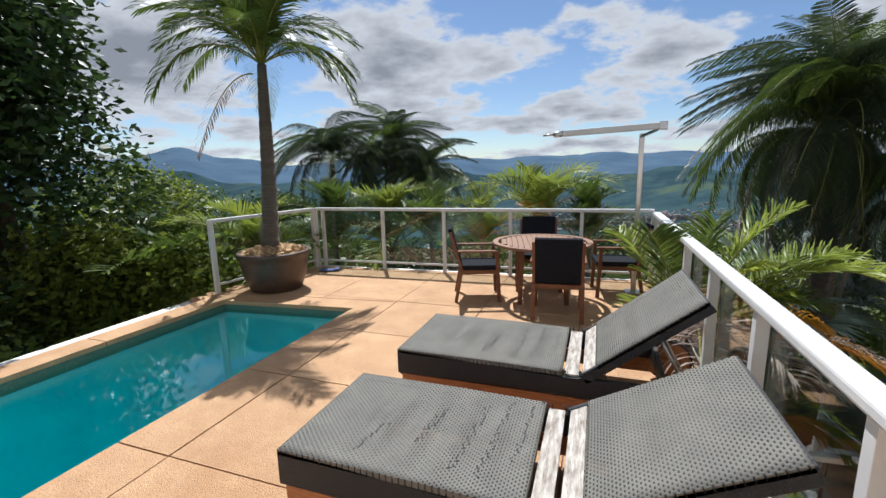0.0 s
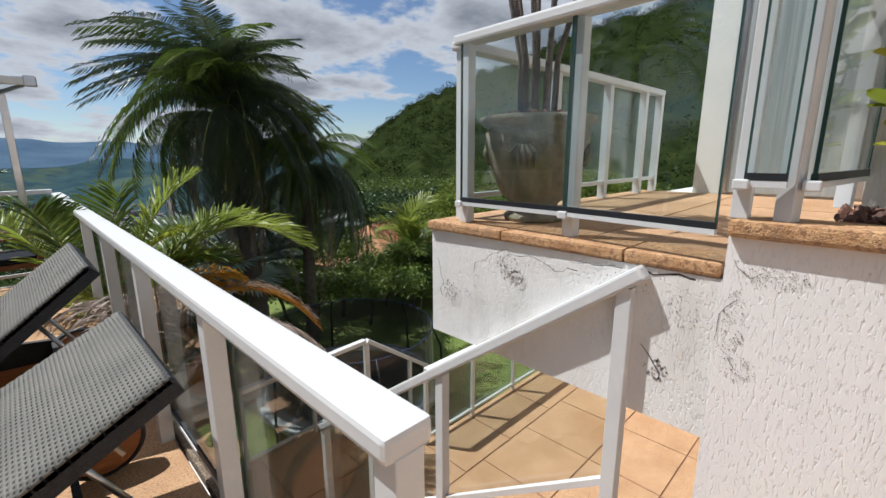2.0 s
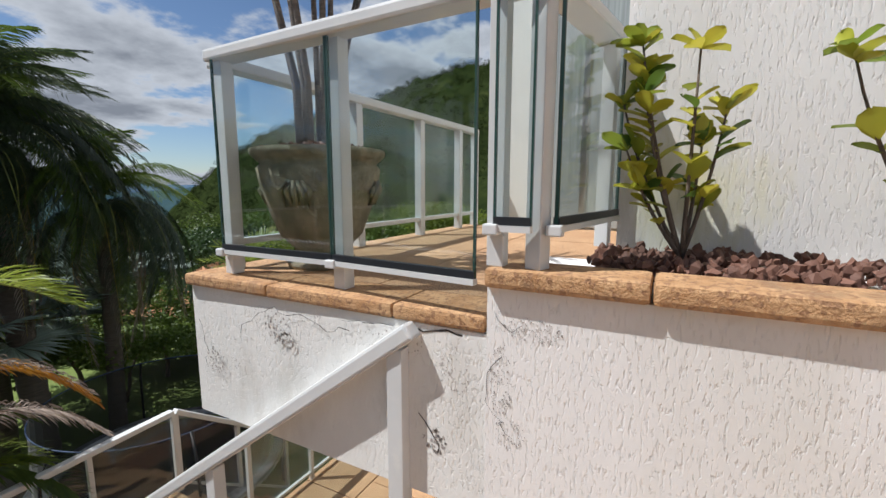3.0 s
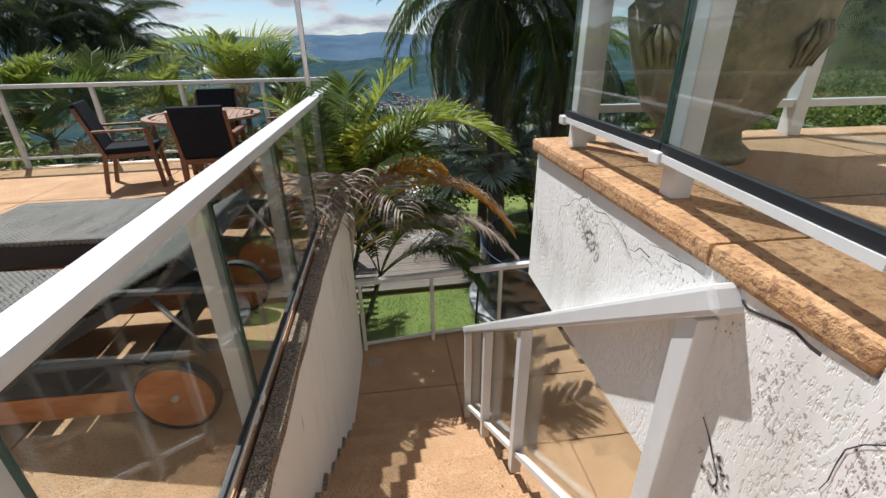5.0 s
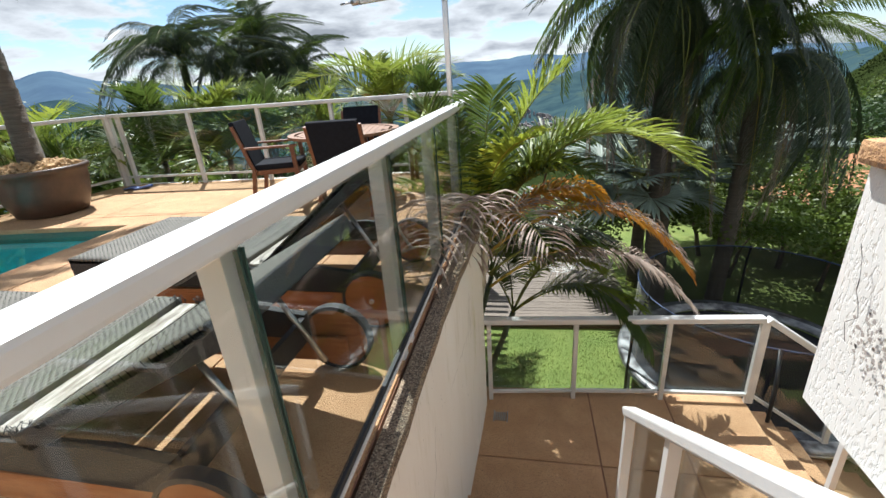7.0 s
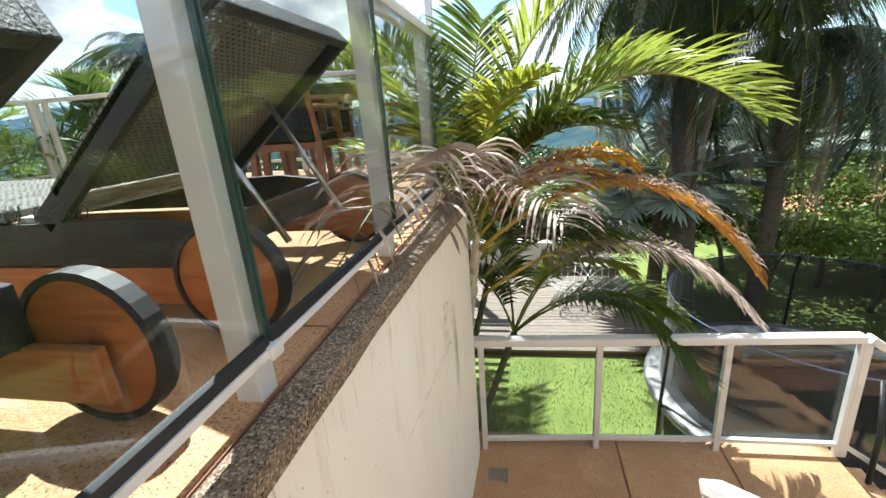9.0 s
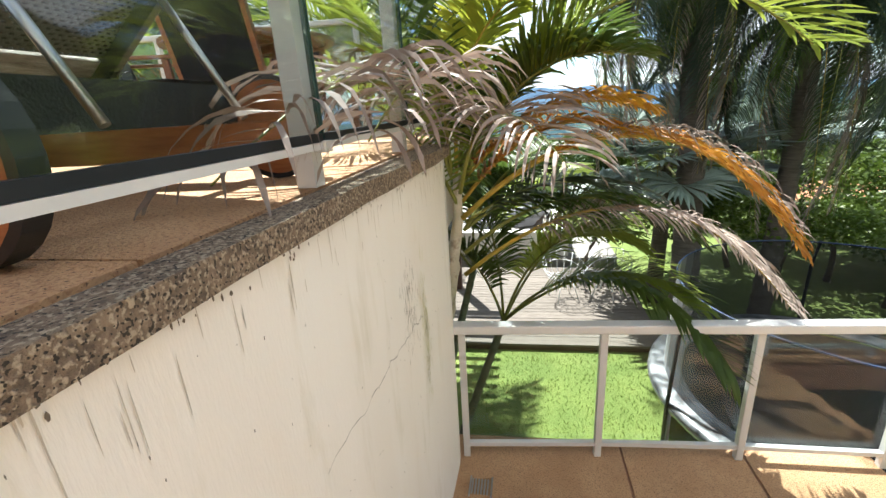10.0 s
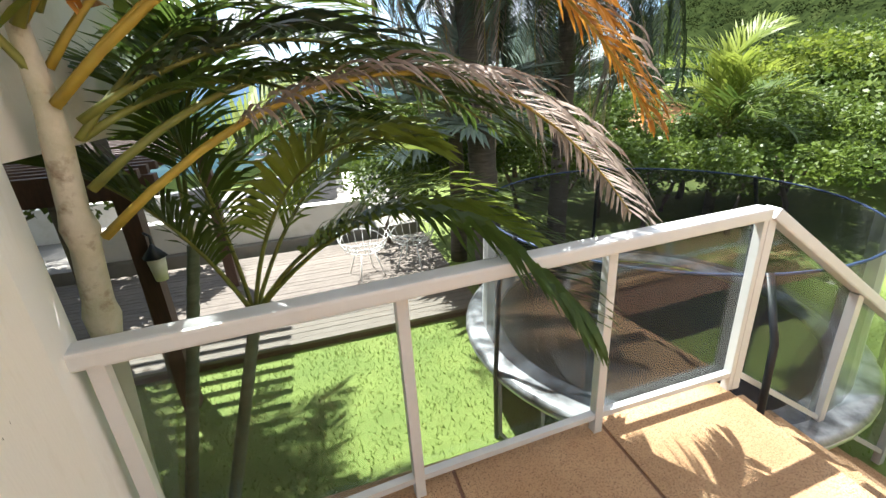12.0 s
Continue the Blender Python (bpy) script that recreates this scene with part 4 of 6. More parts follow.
# ---- big brown pot ----
M_POT = mat("brown_glazed_clay", (.085, .052, .036), .42, vary=.35, scale=7, bump=.1, bscale=30)
M_CHIP = mat("bark_chips", (.46, .30, .15), .9, island=.35)
pot = holder("plant_pot", "large round brown clay pot filled with bark chips", "pot", pose(-5.17, 5.40, 0))
bm = B()
lathe(bm, [(.30, 0), (.36, .02), (.43, .2), (.47, .42), (.475, .50), (.50, .51), (.51, .55), (.50, .57), (.46, .57), (.45, .5), (.2, .49)], 40)
part("body", bm, M_POT, pot)
bm = B()
rng = random.Random(5)
for k in range(420):
    a, r = rng.uniform(0, 6.283), .47 * math.sqrt(rng.random())
    z = .53 + .10 * (1 - (r / .47) ** 2) + rng.uniform(0, .015)
    s = rng.uniform(.018, .035)
    mm = Matrix.Translation((r * math.cos(a), r * math.sin(a), z)) @ Euler((rng.uniform(-.7, .7), rng.uniform(-.7, .7), rng.uniform(0, 6))).to_matrix().to_4x4()
    box(bm, -s, -s * .6, -s * .35, s, s * .6, s * .35, mm)
lathe(bm, [(.46, .5), (.3, .57), (.05, .62)], 20)
tagged(part("bark_chip", bm, M_CHIP, pot, "pale bark chips heaped in the pot"), kind="stuff")

# small blue cloth by the railing
bm = B()
M_BLUE = mat("blue_plastic", (.10, .16, .42), .5)
sheet(bm, 0, .34, .16, 10, 6, lambda x, y: .03 + .012 * math.sin(x * 25) + .01 * math.cos(y * 30), .02)
thing("floor_cloth", bm, M_BLUE, "crumpled blue and white cloth on the deck", "cloth", m=pose(-5.15, 6.4, 0, 0, 0, 25))

# ---- urn on the terrace ----
M_URN = mat("mossy_stone_urn", (.33, .29, .20), .9, vary=.4, scale=10, color2=(.16, .15, .10), bump=.6, bscale=40, stain=(.10, .11, .06), stain_scale=3)
M_PEB = mat("brown_pebbles", (.16, .075, .05), .75, island=.5)
urn = holder("stone_urn", "tall mossy stone urn filled with brown pebbles", "urn", pose(1.77, 1.80, 1.065))
urn.scale = (.82, .82, .72)
bm = B()
lathe(bm, [(.20, .0), (.21, .04), (.17, .08), (.16, .13), (.24, .22), (.30, .40), (.345, .58), (.355, .66), (.33, .69), (.36, .72), (.385, .75), (.385, .78), (.34, .79), (.32, .75)], 40)
part("body", bm, M_URN, urn)
for k in range(4):
    an = radians(90 * k + 200)
    bm = B()
    for q in range(5):
        tube(bm, [(.32 * math.cos(an + .1 * (q - 2)), .32 * math.sin(an + .1 * (q - 2)), .42), (.352 * math.cos(an + .12 * (q - 2)), .352 * math.sin(an + .12 * (q - 2)), .52), (.35 * math.cos(an + .05 * (q - 2)), .35 * math.sin(an + .05 * (q - 2)), .58)], [.006, .016, .01], 6)
    part("ornament", bm, M_URN, urn, "carved leaf ornament")


def pebbles(bm, n, place, rng, smin=.02, smax=.035):
    for k in range(n):
        x, y, z = place(rng)
        s = rng.uniform(smin, smax)
        mm = Matrix.Translation((x, y, z)) @ Euler((rng.uniform(0, 6), rng.uniform(0, 6), rng.uniform(0, 6))).to_matrix().to_4x4() @ Matrix.Diagonal((s, s * rng.uniform(.6, .9), s * rng.uniform(.5, .8), 1))
        vs = [bm.verts.new(mm @ Vector(v)) for v in ((1, 0, 0), (-1, 0, 0), (0, 1, 0), (0, -1, 0), (0, 0, 1), (0, 0, -1), (.62, .62, .3), (-.62, .6, -.3), (.6, -.6, .3), (-.6, -.62, .3))]
        bmesh.ops.convex_hull(bm, input=vs)


def urn_top(rng):
    a, r = rng.uniform(0, 6.283), .33 * math.sqrt(rng.random())
    return r * math.cos(a), r * math.sin(a), .77 + .05 * (1 - (r / .33) ** 2)


bm = B()
pebbles(bm, 130, urn_top, random.Random(3), .022, .034)
tagged(part("pebbles", bm, M_PEB, urn, "brown pebbles in the urn"), kind="stuff")
for bi in range(3):
    bm = B()
    rng = random.Random(8 + bi)
    pebbles(bm, 420, lambda r: (r.uniform(1.47, 1.93), r.uniform(-1.3 + .6 * bi, -.70 + .6 * bi), r.uniform(1.19, 1.24)), rng, .014, .027)
    thing("planter_pebbles", bm, M_PEB, "red-brown lava pebbles covering the planter soil", "pebbles", "stuff")

# ---- trampoline on the lawn ----
M_NET = glass_mat("trampoline_net", (.38, .39, .41), .6)
M_PAD = mat("padded_vinyl", (.05, .05, .055), .35, vary=.5, scale=5, color2=(.42, .43, .44), stain=(.3, .3, .3), stain_scale=4)
M_BLUEP = mat("blue_sleeve", (.02, .045, .11), .6)
M_MAT = mat("black_jump_mat", (.012, .012, .014), .7)
tr = holder("trampoline", "round black trampoline with a safety net on the lawn", "trampoline", pose(3.62, 6.75, LAWN))
n = 48


def ring(bm, R, z, r, m=8):
    tube(bm, [(R * math.cos(6.28319 * k / n), R * math.sin(6.28319 * k / n), z) for k in range(n)] + [(R, 0, z)], r, m, False)


bm = B()
rings = [[bm.verts.new((r * math.cos(6.28319 * k / n), r * math.sin(6.28319 * k / n), z)) for k in range(n)] for r, z in ((1.33, .64), (1.36, .675), (1.62, .675), (1.66, .64), (1.62, .62))]
for a, b in zip(rings, rings[1:] + rings[:1]):
    for k in range(n):
        bm.faces.new((a[k], a[(k + 1) % n], b[(k + 1) % n], b[k])).smooth = True
part("pad", bm, M_PAD, tr, "worn grey and black edge pad")
bm = B()
lathe(bm, [(1.36, .60), (1.36, .61)], n)
part("jump_mat", bm, M_MAT, tr)
bm = B()
ring(bm, 1.64, .61, .022)
part("frame", bm, M_STEEL, tr)
bm = B()
ring(bm, 1.47, 1.74, .009)
part("top_ring", bm, M_BLUEP, tr, "blue sleeved ring of the net")
bm = B()
a = [bm.verts.new((1.46 * math.cos(6.28319 * k / n), 1.46 * math.sin(6.28319 * k / n), 1.74)) for k in range(n)]
b = [bm.verts.new((1.50 * math.cos(6.28319 * k / n), 1.50 * math.sin(6.28319 * k / n), .68)) for k in range(n)]
for k in range(n):
    bm.faces.new((a[k], a[(k + 1) % n], b[(k + 1) % n], b[k]))
part("net", bm, M_NET, tr, "dark see-through safety net")
for k in range(6):
    an = radians(60 * k + 12)
    c, s = math.cos(an), math.sin(an)
    bm = B()
    tube(bm, [(1.66 * c, 1.66 * s, 0), (1.66 * c, 1.66 * s, .6), (1.62 * c, 1.62 * s, 1.4), (1.47 * c, 1.47 * s, 1.75)], .02, 8)
    part("net_pole", bm, M_RUBBER, tr, "black padded net pole")
    bm = B()
    an2 = an + .28
    tube(bm, [(1.62 * c, 1.62 * s, .6), (1.62 * c, 1.62 * s, .02), (1.62 * math.cos(an2), 1.62 * math.sin(an2), .02), (1.62 * math.cos(an2), 1.62 * math.sin(an2), .6)], .018, 8)
    part("leg", bm, M_STEEL, tr)

# ---- lower garden: timber deck, pergola, seats ----
M_PLANK = mat("grey_weathered_planks", (.20, .17, .14), .85, vary=.4, scale=7, color2=(.12, .10, .08), stretch=(1, 9, 5), bump=.4, bscale=14, island=.22)
M_DARKWOOD = mat("dark_stained_beam", (.085, .042, .026), .6, vary=.3, scale=8, stretch=(6, 6, 1))
M_WIRE = mat("white_wire", (.8, .8, .78), .4)
DZ = LAWN + .1
bm = B()
prism(bm, [(-7.5, 8.1), (2.6, 8.42), (2.6, 11.6), (-7.5, 11.4)], LAWN - .1, DZ - .03)
wd = thing("timber_deck", bm, M_DARKWOOD, "low grey weathered timber deck on the lawn", "deck", "structure")
for k in range(27):
    y = 8.1 + .122 * k
    bm = B()
    prism(bm, [(-7.5, y), (2.62, y + .32 - .004 * k), (2.62, y + .43 - .004 * k), (-7.5, y + .112)], DZ - .028, DZ + random.uniform(0, .004))
    part("plank", bm, M_PLANK, wd)
pg = holder("pergola", "dark wooden pergola with slatted roof over the timber deck", "pergola")
PT = -1.22
for x, y in ((-.62, 7.75), (-.62, 10.4), (-4.6, 7.65), (-4.6, 10.3)):
    bm = B()
    box(bm, x - .07, y - .07, LAWN, x + .07, y + .07, PT)
    part("post", bm, M_DARKWOOD, pg)
for y in (7.7, 10.35):
    bm = B()
    box(bm, -5.2, y - .05, PT, -.35, y + .05, PT + .17)
    part("beam", bm, M_DARKWOOD, pg)
for k in range(15):
    bm = B()
    box(bm, -5.1, 7.5 + .21 * k, PT + .172, -.4, 7.56 + .21 * k, PT + .24)
    part("slat", bm, M_DARKWOOD, pg)
ln = holder("wall_lantern", "small black lantern with pale panes on a pergola post", "lantern", pose(-.50, 7.62, -1.92))
bm = B()
lathe(bm, [(.085, .2), (.1, .21), (.03, .29), (.012, .32)], 6)
part("cap", bm, M_RUBBER, ln)
bm = B()
lathe(bm, [(.05, 0), (.075, .195)], 6)
part("pane", bm, mat("frosted_pane", (.7, .66, .5), .4), ln, "pale frosted panes")
bm = B()
tube(bm, [(0, 0, .3), (0, .02, .38), (-.05, .06, .40), (-.06, .07, .40)], .012, 6)
part("bracket", bm, M_RUBBER, ln)


def wire_chair(m):
    wc = holder("wire_chair", "white wire mesh garden chair on the timber deck", "chair", m, group="wire chairs")
    for k in range(16):
        a = 6.28319 * k / 16
        bm = B()
        tube(bm, [(.12 * math.cos(a), .12 * math.sin(a), .36), (.30 * math.cos(a), .30 * math.sin(a), .44), (.38 * math.cos(a), .36 * math.sin(a), .60 + .22 * max(0, math.sin(a)))], .006, 4)
        part("wire", bm, M_WIRE, wc)
    for r, z, t in ((.12, .36, 0), (.24, .41, 0), (.34, .52, .12), (.38, .60, .22)):
        bm = B()
        tube(bm, [(r * math.cos(6.28319 * k / 24), r * math.sin(6.28319 * k / 24), z + t * max(0, math.sin(6.28319 * k / 24))) for k in range(25)], .007, 4, False)
        part("ring", bm, M_WIRE, wc)
    for k in range(4):
        a = radians(45 + 90 * k)
        bm = B()
        tube(bm, [(.15 * math.cos(a), .15 * math.sin(a), .37), (.28 * math.cos(a), .28 * math.sin(a), 0)], .009, 5)
        part("leg", bm, M_WIRE, wc)
    return wc


wc = wire_chair(pose(1.35, 10.0, DZ, 0, 0, 20))
copy_thing(wc, pose(2.1, 10.1, DZ, 0, 0, -30))
M_STONE = mat("pale_stone", (.27, .25, .22), .8, vary=.25, scale=2, bump=.3)
bm = B()
prism(bm, [(-9, 11.6), (2.6, 11.8), (2.6, 17), (-9, 17)], LAWN - .3, LAWN + .25)
thing("patio", bm, M_STONE, "pale stone patio beyond the timber deck", "patio", "structure")
for x0, y0, x1, y1, h in ((-3.0, 11.9, 1.6, 12.15, .55), (-5.5, 13.6, -2.2, 13.9, .7), (1.35, 12.15, 1.6, 15, .55)):
    bm = B()
    box(bm, x0, y0, LAWN + .25, x1, y1, LAWN + .25 + h)
    gw = thing("garden_wall", bm, M_WALL, "low white rendered wall round the patio", "wall", bevel=.01)
M_SOFA = mat("grey_outdoor_fabric", (.22, .22, .23), .9, bump=.2, bscale=80)


def sofa(m, w):
    sf = holder("outdoor_sofa", "grey upholstered outdoor armchair on the patio", "sofa", m, group="patio seats")
    for nm, d in (("base", (-w / 2, -.4, .05, w / 2, .4, .28)), ("seat", (-w / 2 + .14, -.4, .28, w / 2 - .14, .26, .44)), ("backrest", (-w / 2, .22, .28, w / 2, .42, .80)), ("arm", (-w / 2, -.4, .28, -w / 2 + .14, .22, .6)), ("arm", (w / 2 - .14, -.4, .28, w / 2, .22, .6))):
        bm = B()
        box(bm, *d)
        part(nm, bm, M_SOFA, sf, bevel=.03)
    return sf


sf = sofa(pose(-1.6, 13.2, LAWN + .25, 0, 0, 30), .9)
copy_thing(sf, pose(-.2, 13.6, LAWN + .25, 0, 0, -10))
copy_thing(sf, pose(.6, 14.6, LAWN + .25, 0, 0, -60))


# ---- ground, hills, valley ----
M_LAWN = mat("mown_lawn", (.165, .215, .045), .9, vary=.35, scale=2.2, color2=(.115, .165, .032), bump=.6, bscale=160, stain=(.17, .20, .05), stain_scale=.7)
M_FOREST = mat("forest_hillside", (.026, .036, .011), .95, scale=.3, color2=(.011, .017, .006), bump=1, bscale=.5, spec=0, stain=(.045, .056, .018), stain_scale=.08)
# distance haze is mixed into the valley and mountain base colours as blue
M_VALLEY_HAZE = mat("haze_tinted_valley", (.040, .070, .075), 1, scale=.010, color2=(.022, .044, .056), spec=0, stain=(.075, .10, .06), stain_scale=.003)
M_MOUNT_HAZE = mat("haze_tinted_mountains", (.075, .12, .17), 1, scale=.004, color2=(.055, .09, .14), spec=0)


def smooth(a, b, v):
    u = max(0.0, min(1.0, (v - a) / (b - a)))
    return u * u * (3 - 2 * u)


def hill_el(az):
    """The skyline of the near hill, in degrees above the horizon."""
    pts = ((20, -4), (30, -1.5), (36, 3.1), (44, 7.6), (51, 9.8), (62, 13.5), (77, 17.8), (95, 20), (180, 20))
    if az <= 20 or az > 180:
        return -4
    for (a0, e0), (a1, e1) in zip(pts, pts[1:]):
        if az <= a1:
            return e0 + (e1 - e0) * (az - a0) / (a1 - a0)
    return 20


def land_z(x, y):
    r = math.hypot(x, y)
    az = math.degrees(math.atan2(x, y))
    z = LAWN
    if r > 19:
        z -= .34 * (min(r, 150) - 19)
    if r > 150:
        z -= .09 * (min(r, 1100) - 150)
    nz = noise.noise((x * .02, y * .02, 1.7)) * .6 + noise.noise((x * .07, y * .07, 4.1)) * .3
    z += nz * 10 * smooth(40, 160, r)
    nf = noise.noise((x * .0016, y * .0016, 9.2)) + .5 * noise.noise((x * .005, y * .005, 3.3))
    z += (abs(nf) * 1.6 - .3) * 62 * smooth(600, 1700, r)
    # ranges at the back, coloured blue for distance haze
    far = smooth(2000, 3900, r)
    crest = 92 + 62 * noise.noise((az * .06, 2.2, .4)) + 34 * noise.noise((az * .22, 5.2, .4)) + 9 * noise.noise((az * .9, 1.2, .4))
    crest += 95 * math.exp(-((az + 50) / 3.2) ** 2)
    z = z * (1 - far) + crest * far
    # the wooded hill close by
    w = smooth(17, 36, az) if az < 120 else 1 - smooth(150, 178, az)
    if w > 0:
        top = 330 * math.tan(radians(hill_el(az)))
        k = smooth(26, 330, r)
        hz = LAWN - 5.5 * smooth(18, 50, r) + (top + 5) * k ** 1.15
        hz += (noise.noise((x * .045, y * .045, .3)) * 7 + noise.noise((x * .15, y * .15, 2.3)) * 4.0 + noise.noise((x * .4, y * .4, 5.3)) * 1.8) * smooth(45, 130, r)
        z = z * (1 - w) + hz * w
    return z


def polar_land():
    vs, fs, mi = [(0, 0, LAWN)], [], []
    az0 = [-180 + 3.0 * k for k in range(30)] + [-90 + .8 * k for k in range(143)] + [24.4 + .42 * k for k in range(160)] + [92 + 3.2 * k for k in range(28)]
    rs = [4, 8, 12, 16, 19, 22, 26, 31, 37, 44, 52, 61, 70, 80, 90, 101, 113, 126, 140, 155, 170, 186, 203, 221, 240, 260, 281, 303, 330, 360, 400, 460, 540, 640, 760, 900, 1080, 1300, 1550, 1850, 2150, 2450, 2750, 3050, 3350, 3650, 3900, 4300]
    n = len(az0)
    for r in rs:
        for a in az0:
            x, y = r * math.sin(radians(a)), r * math.cos(radians(a))
            vs.append((x, y, land_z(x, y)))
    for k in range(n):
        fs.append((0, 1 + (k + 1) % n, 1 + k)), mi.append(0)
    for i in range(len(rs) - 1):
        for k in range(n):
            a, b = 1 + i * n + k, 1 + i * n + (k + 1) % n
            fs.append((a, b, b + n, a + n))
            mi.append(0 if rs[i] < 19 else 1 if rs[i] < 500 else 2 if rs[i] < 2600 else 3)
    me = bpy.data.meshes.new("ground")
    me.from_pydata(vs, [], fs)
    for m in (M_LAWN, M_FOREST, M_VALLEY_HAZE, M_MOUNT_HAZE):
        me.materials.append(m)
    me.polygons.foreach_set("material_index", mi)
    me.polygons.foreach_set("use_smooth", [True] * len(fs))
    me.update()
    return me


tagged(new("ground", polar_land()), "green lawn falling to wooded slopes, valley and hills tinted haze-blue", "ground", kind="structure")

# grass blades near the landing
bm = B()
rng = random.Random(41)
M_BLADE = leaf_mat("grass_blades", (.215, .28, .055), (.155, .22, .038), .3, .6)
for k in range(16000):
    x, y = rng.uniform(-1.5, 7.5), rng.uniform(5.3, 8.4)
    h, a = rng.uniform(.02, .05), rng.uniform(0, 6.28)
    dx, dy = .006 * math.cos(a), .006 * math.sin(a)
    lx, ly = rng.uniform(-.025, .025), rng.uniform(-.025, .025)
    bm.faces.new([bm.verts.new(v) for v in ((x - dx, y - dy, LAWN), (x + dx, y + dy, LAWN), (x + lx, y + ly, LAWN + h))])
thing("grass", bm, M_BLADE, "short mown grass blades on the lawn", "grass", "stuff")

# the town in the valley
M_TOWN = mat("town_walls", (.24, .21, .20), .9, island=.6)
bm = B()
rng = random.Random(12)
for k in range(900):
    az, r = radians(rng.gauss(6, 7)), rng.uniform(650, 1500)
    x, y = r * math.sin(az), r * math.cos(az)
    z = land_z(x, y)
    s = rng.uniform(2.5, 5)
    box(bm, -s, -s * .7, -6, s, s * .7, rng.uniform(3, 7), Matrix.Translation((x, y, z)) @ Matrix.Rotation(rng.uniform(0, 3), 4, "Z"))
thing("town", bm, M_TOWN, "distant pale houses of a town in the valley", "town", "stuff")


# ---- leaves, bushes, trees ----
def leaves(bm, rng, blobs, count, s0, s1, droop=.2, shell=.3):
    """Small folded leaves spread through a few uneven balls (x, y, z, rx, ry, rz)."""
    tot = sum(b[3] * b[4] for b in blobs)
    for b in blobs:
        for k in range(int(count * b[3] * b[4] / tot)):
            while True:
                v = Vector((rng.uniform(-1, 1), rng.uniform(-1, 1), rng.uniform(-1, 1)))
                if shell < v.length < 1:
                    break
            lump = 1 + .35 * noise.noise(v * 2.3 + Vector((b[0], b[1], b[2])))
            p = Vector((b[0] + v.x * b[3] * lump, b[1] + v.y * b[4] * lump, b[2] + v.z * b[5] * lump))
            s = rng.uniform(s0, s1)
            d = Vector((rng.gauss(0, 1) + v.x, rng.gauss(0, 1) + v.y, rng.gauss(0, .6) - droop)).normalized()
            w = d.cross(Vector((rng.gauss(0, 1), rng.gauss(0, 1), rng.gauss(1, 1)))).normalized()
            q = [p, p + d * s * .5 + w * s * .28, p + d * s, p + d * s * .5 - w * s * .28]
            bm.faces.new([bm.verts.new(c) for c in q])


def limb(bm, p, d, L, r, depth, rng, ends):
    n = 4
    pts, rad = [p], [r]
    for k in range(n):
        d = (d + Vector((rng.gauss(0, .16), rng.gauss(0, .16), rng.gauss(.05, .12)))).normalized()
        p = p + d * L / n
        pts.append(p), rad.append(r * (1 - .45 * (k + 1) / n))
    tube(bm, pts, rad, 7)
    if depth == 0:
        ends.append(p)
        return
    for k in range(3):
        a = 2.1 * k + rng.uniform(0, 1)
        side = Vector((math.cos(a), math.sin(a), rng.uniform(.2, .8))).normalized()
        limb(bm, p, (d * .6 + side * .8).normalized(), L * .62, r * .5, depth - 1, rng, ends)


M_BARK = mat("grey_bark", (.16, .12, .09), .9, vary=.4, scale=12, bump=.8, bscale=30)
M_LEAF_DARK = leaf_mat("dark_leaves", (.045, .08, .022), (.024, .046, .013), .3, .35)
M_LEAF_MID = leaf_mat("mid_leaves", (.12, .165, .026), (.065, .105, .018), .35, .45)
M_LEAF_LIGHT = leaf_mat("light_leaves", (.21, .25, .036), (.12, .17, .025), .55, .5)
M_LEAF_YEL = leaf_mat("yellow_leaves", (.36, .36, .04), (.22, .30, .04), .4, .4)


def tree(name, label, x, y, z, height, spread, mat_leaf, count, s0, s1, seed, trunk=.14, category="tree", low=.35, extra=()):
    rng = random.Random(seed)
    tr = holder(name, label, category, pose(x, y, z))
    ends = []
    bm = B()
    limb(bm, Vector((0, 0, 0)), Vector((rng.gauss(0, .05), rng.gauss(0, .05), 1)).normalized(), height * low + .3, trunk, 2, rng, ends)
    part("trunk", bm, M_BARK, tr)
    bm = B()
    blobs = [(e.x * spread / max(.3, height * .32), e.y * spread / max(.3, height * .32), min(height * .92, e.z * .95 + height * .08), spread * .5, spread * .5, height * .2) for e in ends]
    blobs += [(0, 0, height * .72, spread * .7, spread * .7, height * .25)] + list(extra)
    leaves(bm, rng, blobs, count, s0, s1)
    part("crown", bm, mat_leaf, tr, kind="stuff")
    return tr


# ---- palms ----
M_FROND = leaf_mat("palm_leaf", (.11, .155, .03), (.06, .10, .02), .4, .35)
M_FROND_D = leaf_mat("dark_palm_leaf", (.058, .082, .036), (.030, .050, .022), .3, .4, spec=1.0)
M_FROND_L = leaf_mat("bright_palm_leaf", (.29, .335, .055), (.18, .24, .04), .45, .35)
M_FROND_O = leaf_mat("orange_palm_leaf", (.60, .31, .03), (.36, .12, .03), .4, .4)
M_FROND_G = leaf_mat("dead_palm_leaf", (.37, .30, .25), (.21, .155, .13), .15, .6)
M_FROND_S = leaf_mat("silver_palm_leaf", (.27, .33, .28), (.18, .23, .19), .2, .45)
M_RACHIS = mat("palm_stalk", (.20, .21, .04), .5, vary=.3)
M_RACHIS_O = mat("yellow_palm_stalk", (.42, .30, .04), .5, vary=.3)
M_PALMTRUNK = mat("ringed_palm_trunk", (.13, .105, .08), .85, vary=.4, scale=5, stretch=(1, 1, 9), bump=.8, bscale=8)
M_SHAFT = mat("green_palm_stem", (.15, .17, .10), .6, vary=.4, scale=4, color2=(.08, .10, .05), stretch=(1, 1, 5), bump=.3, bscale=10)

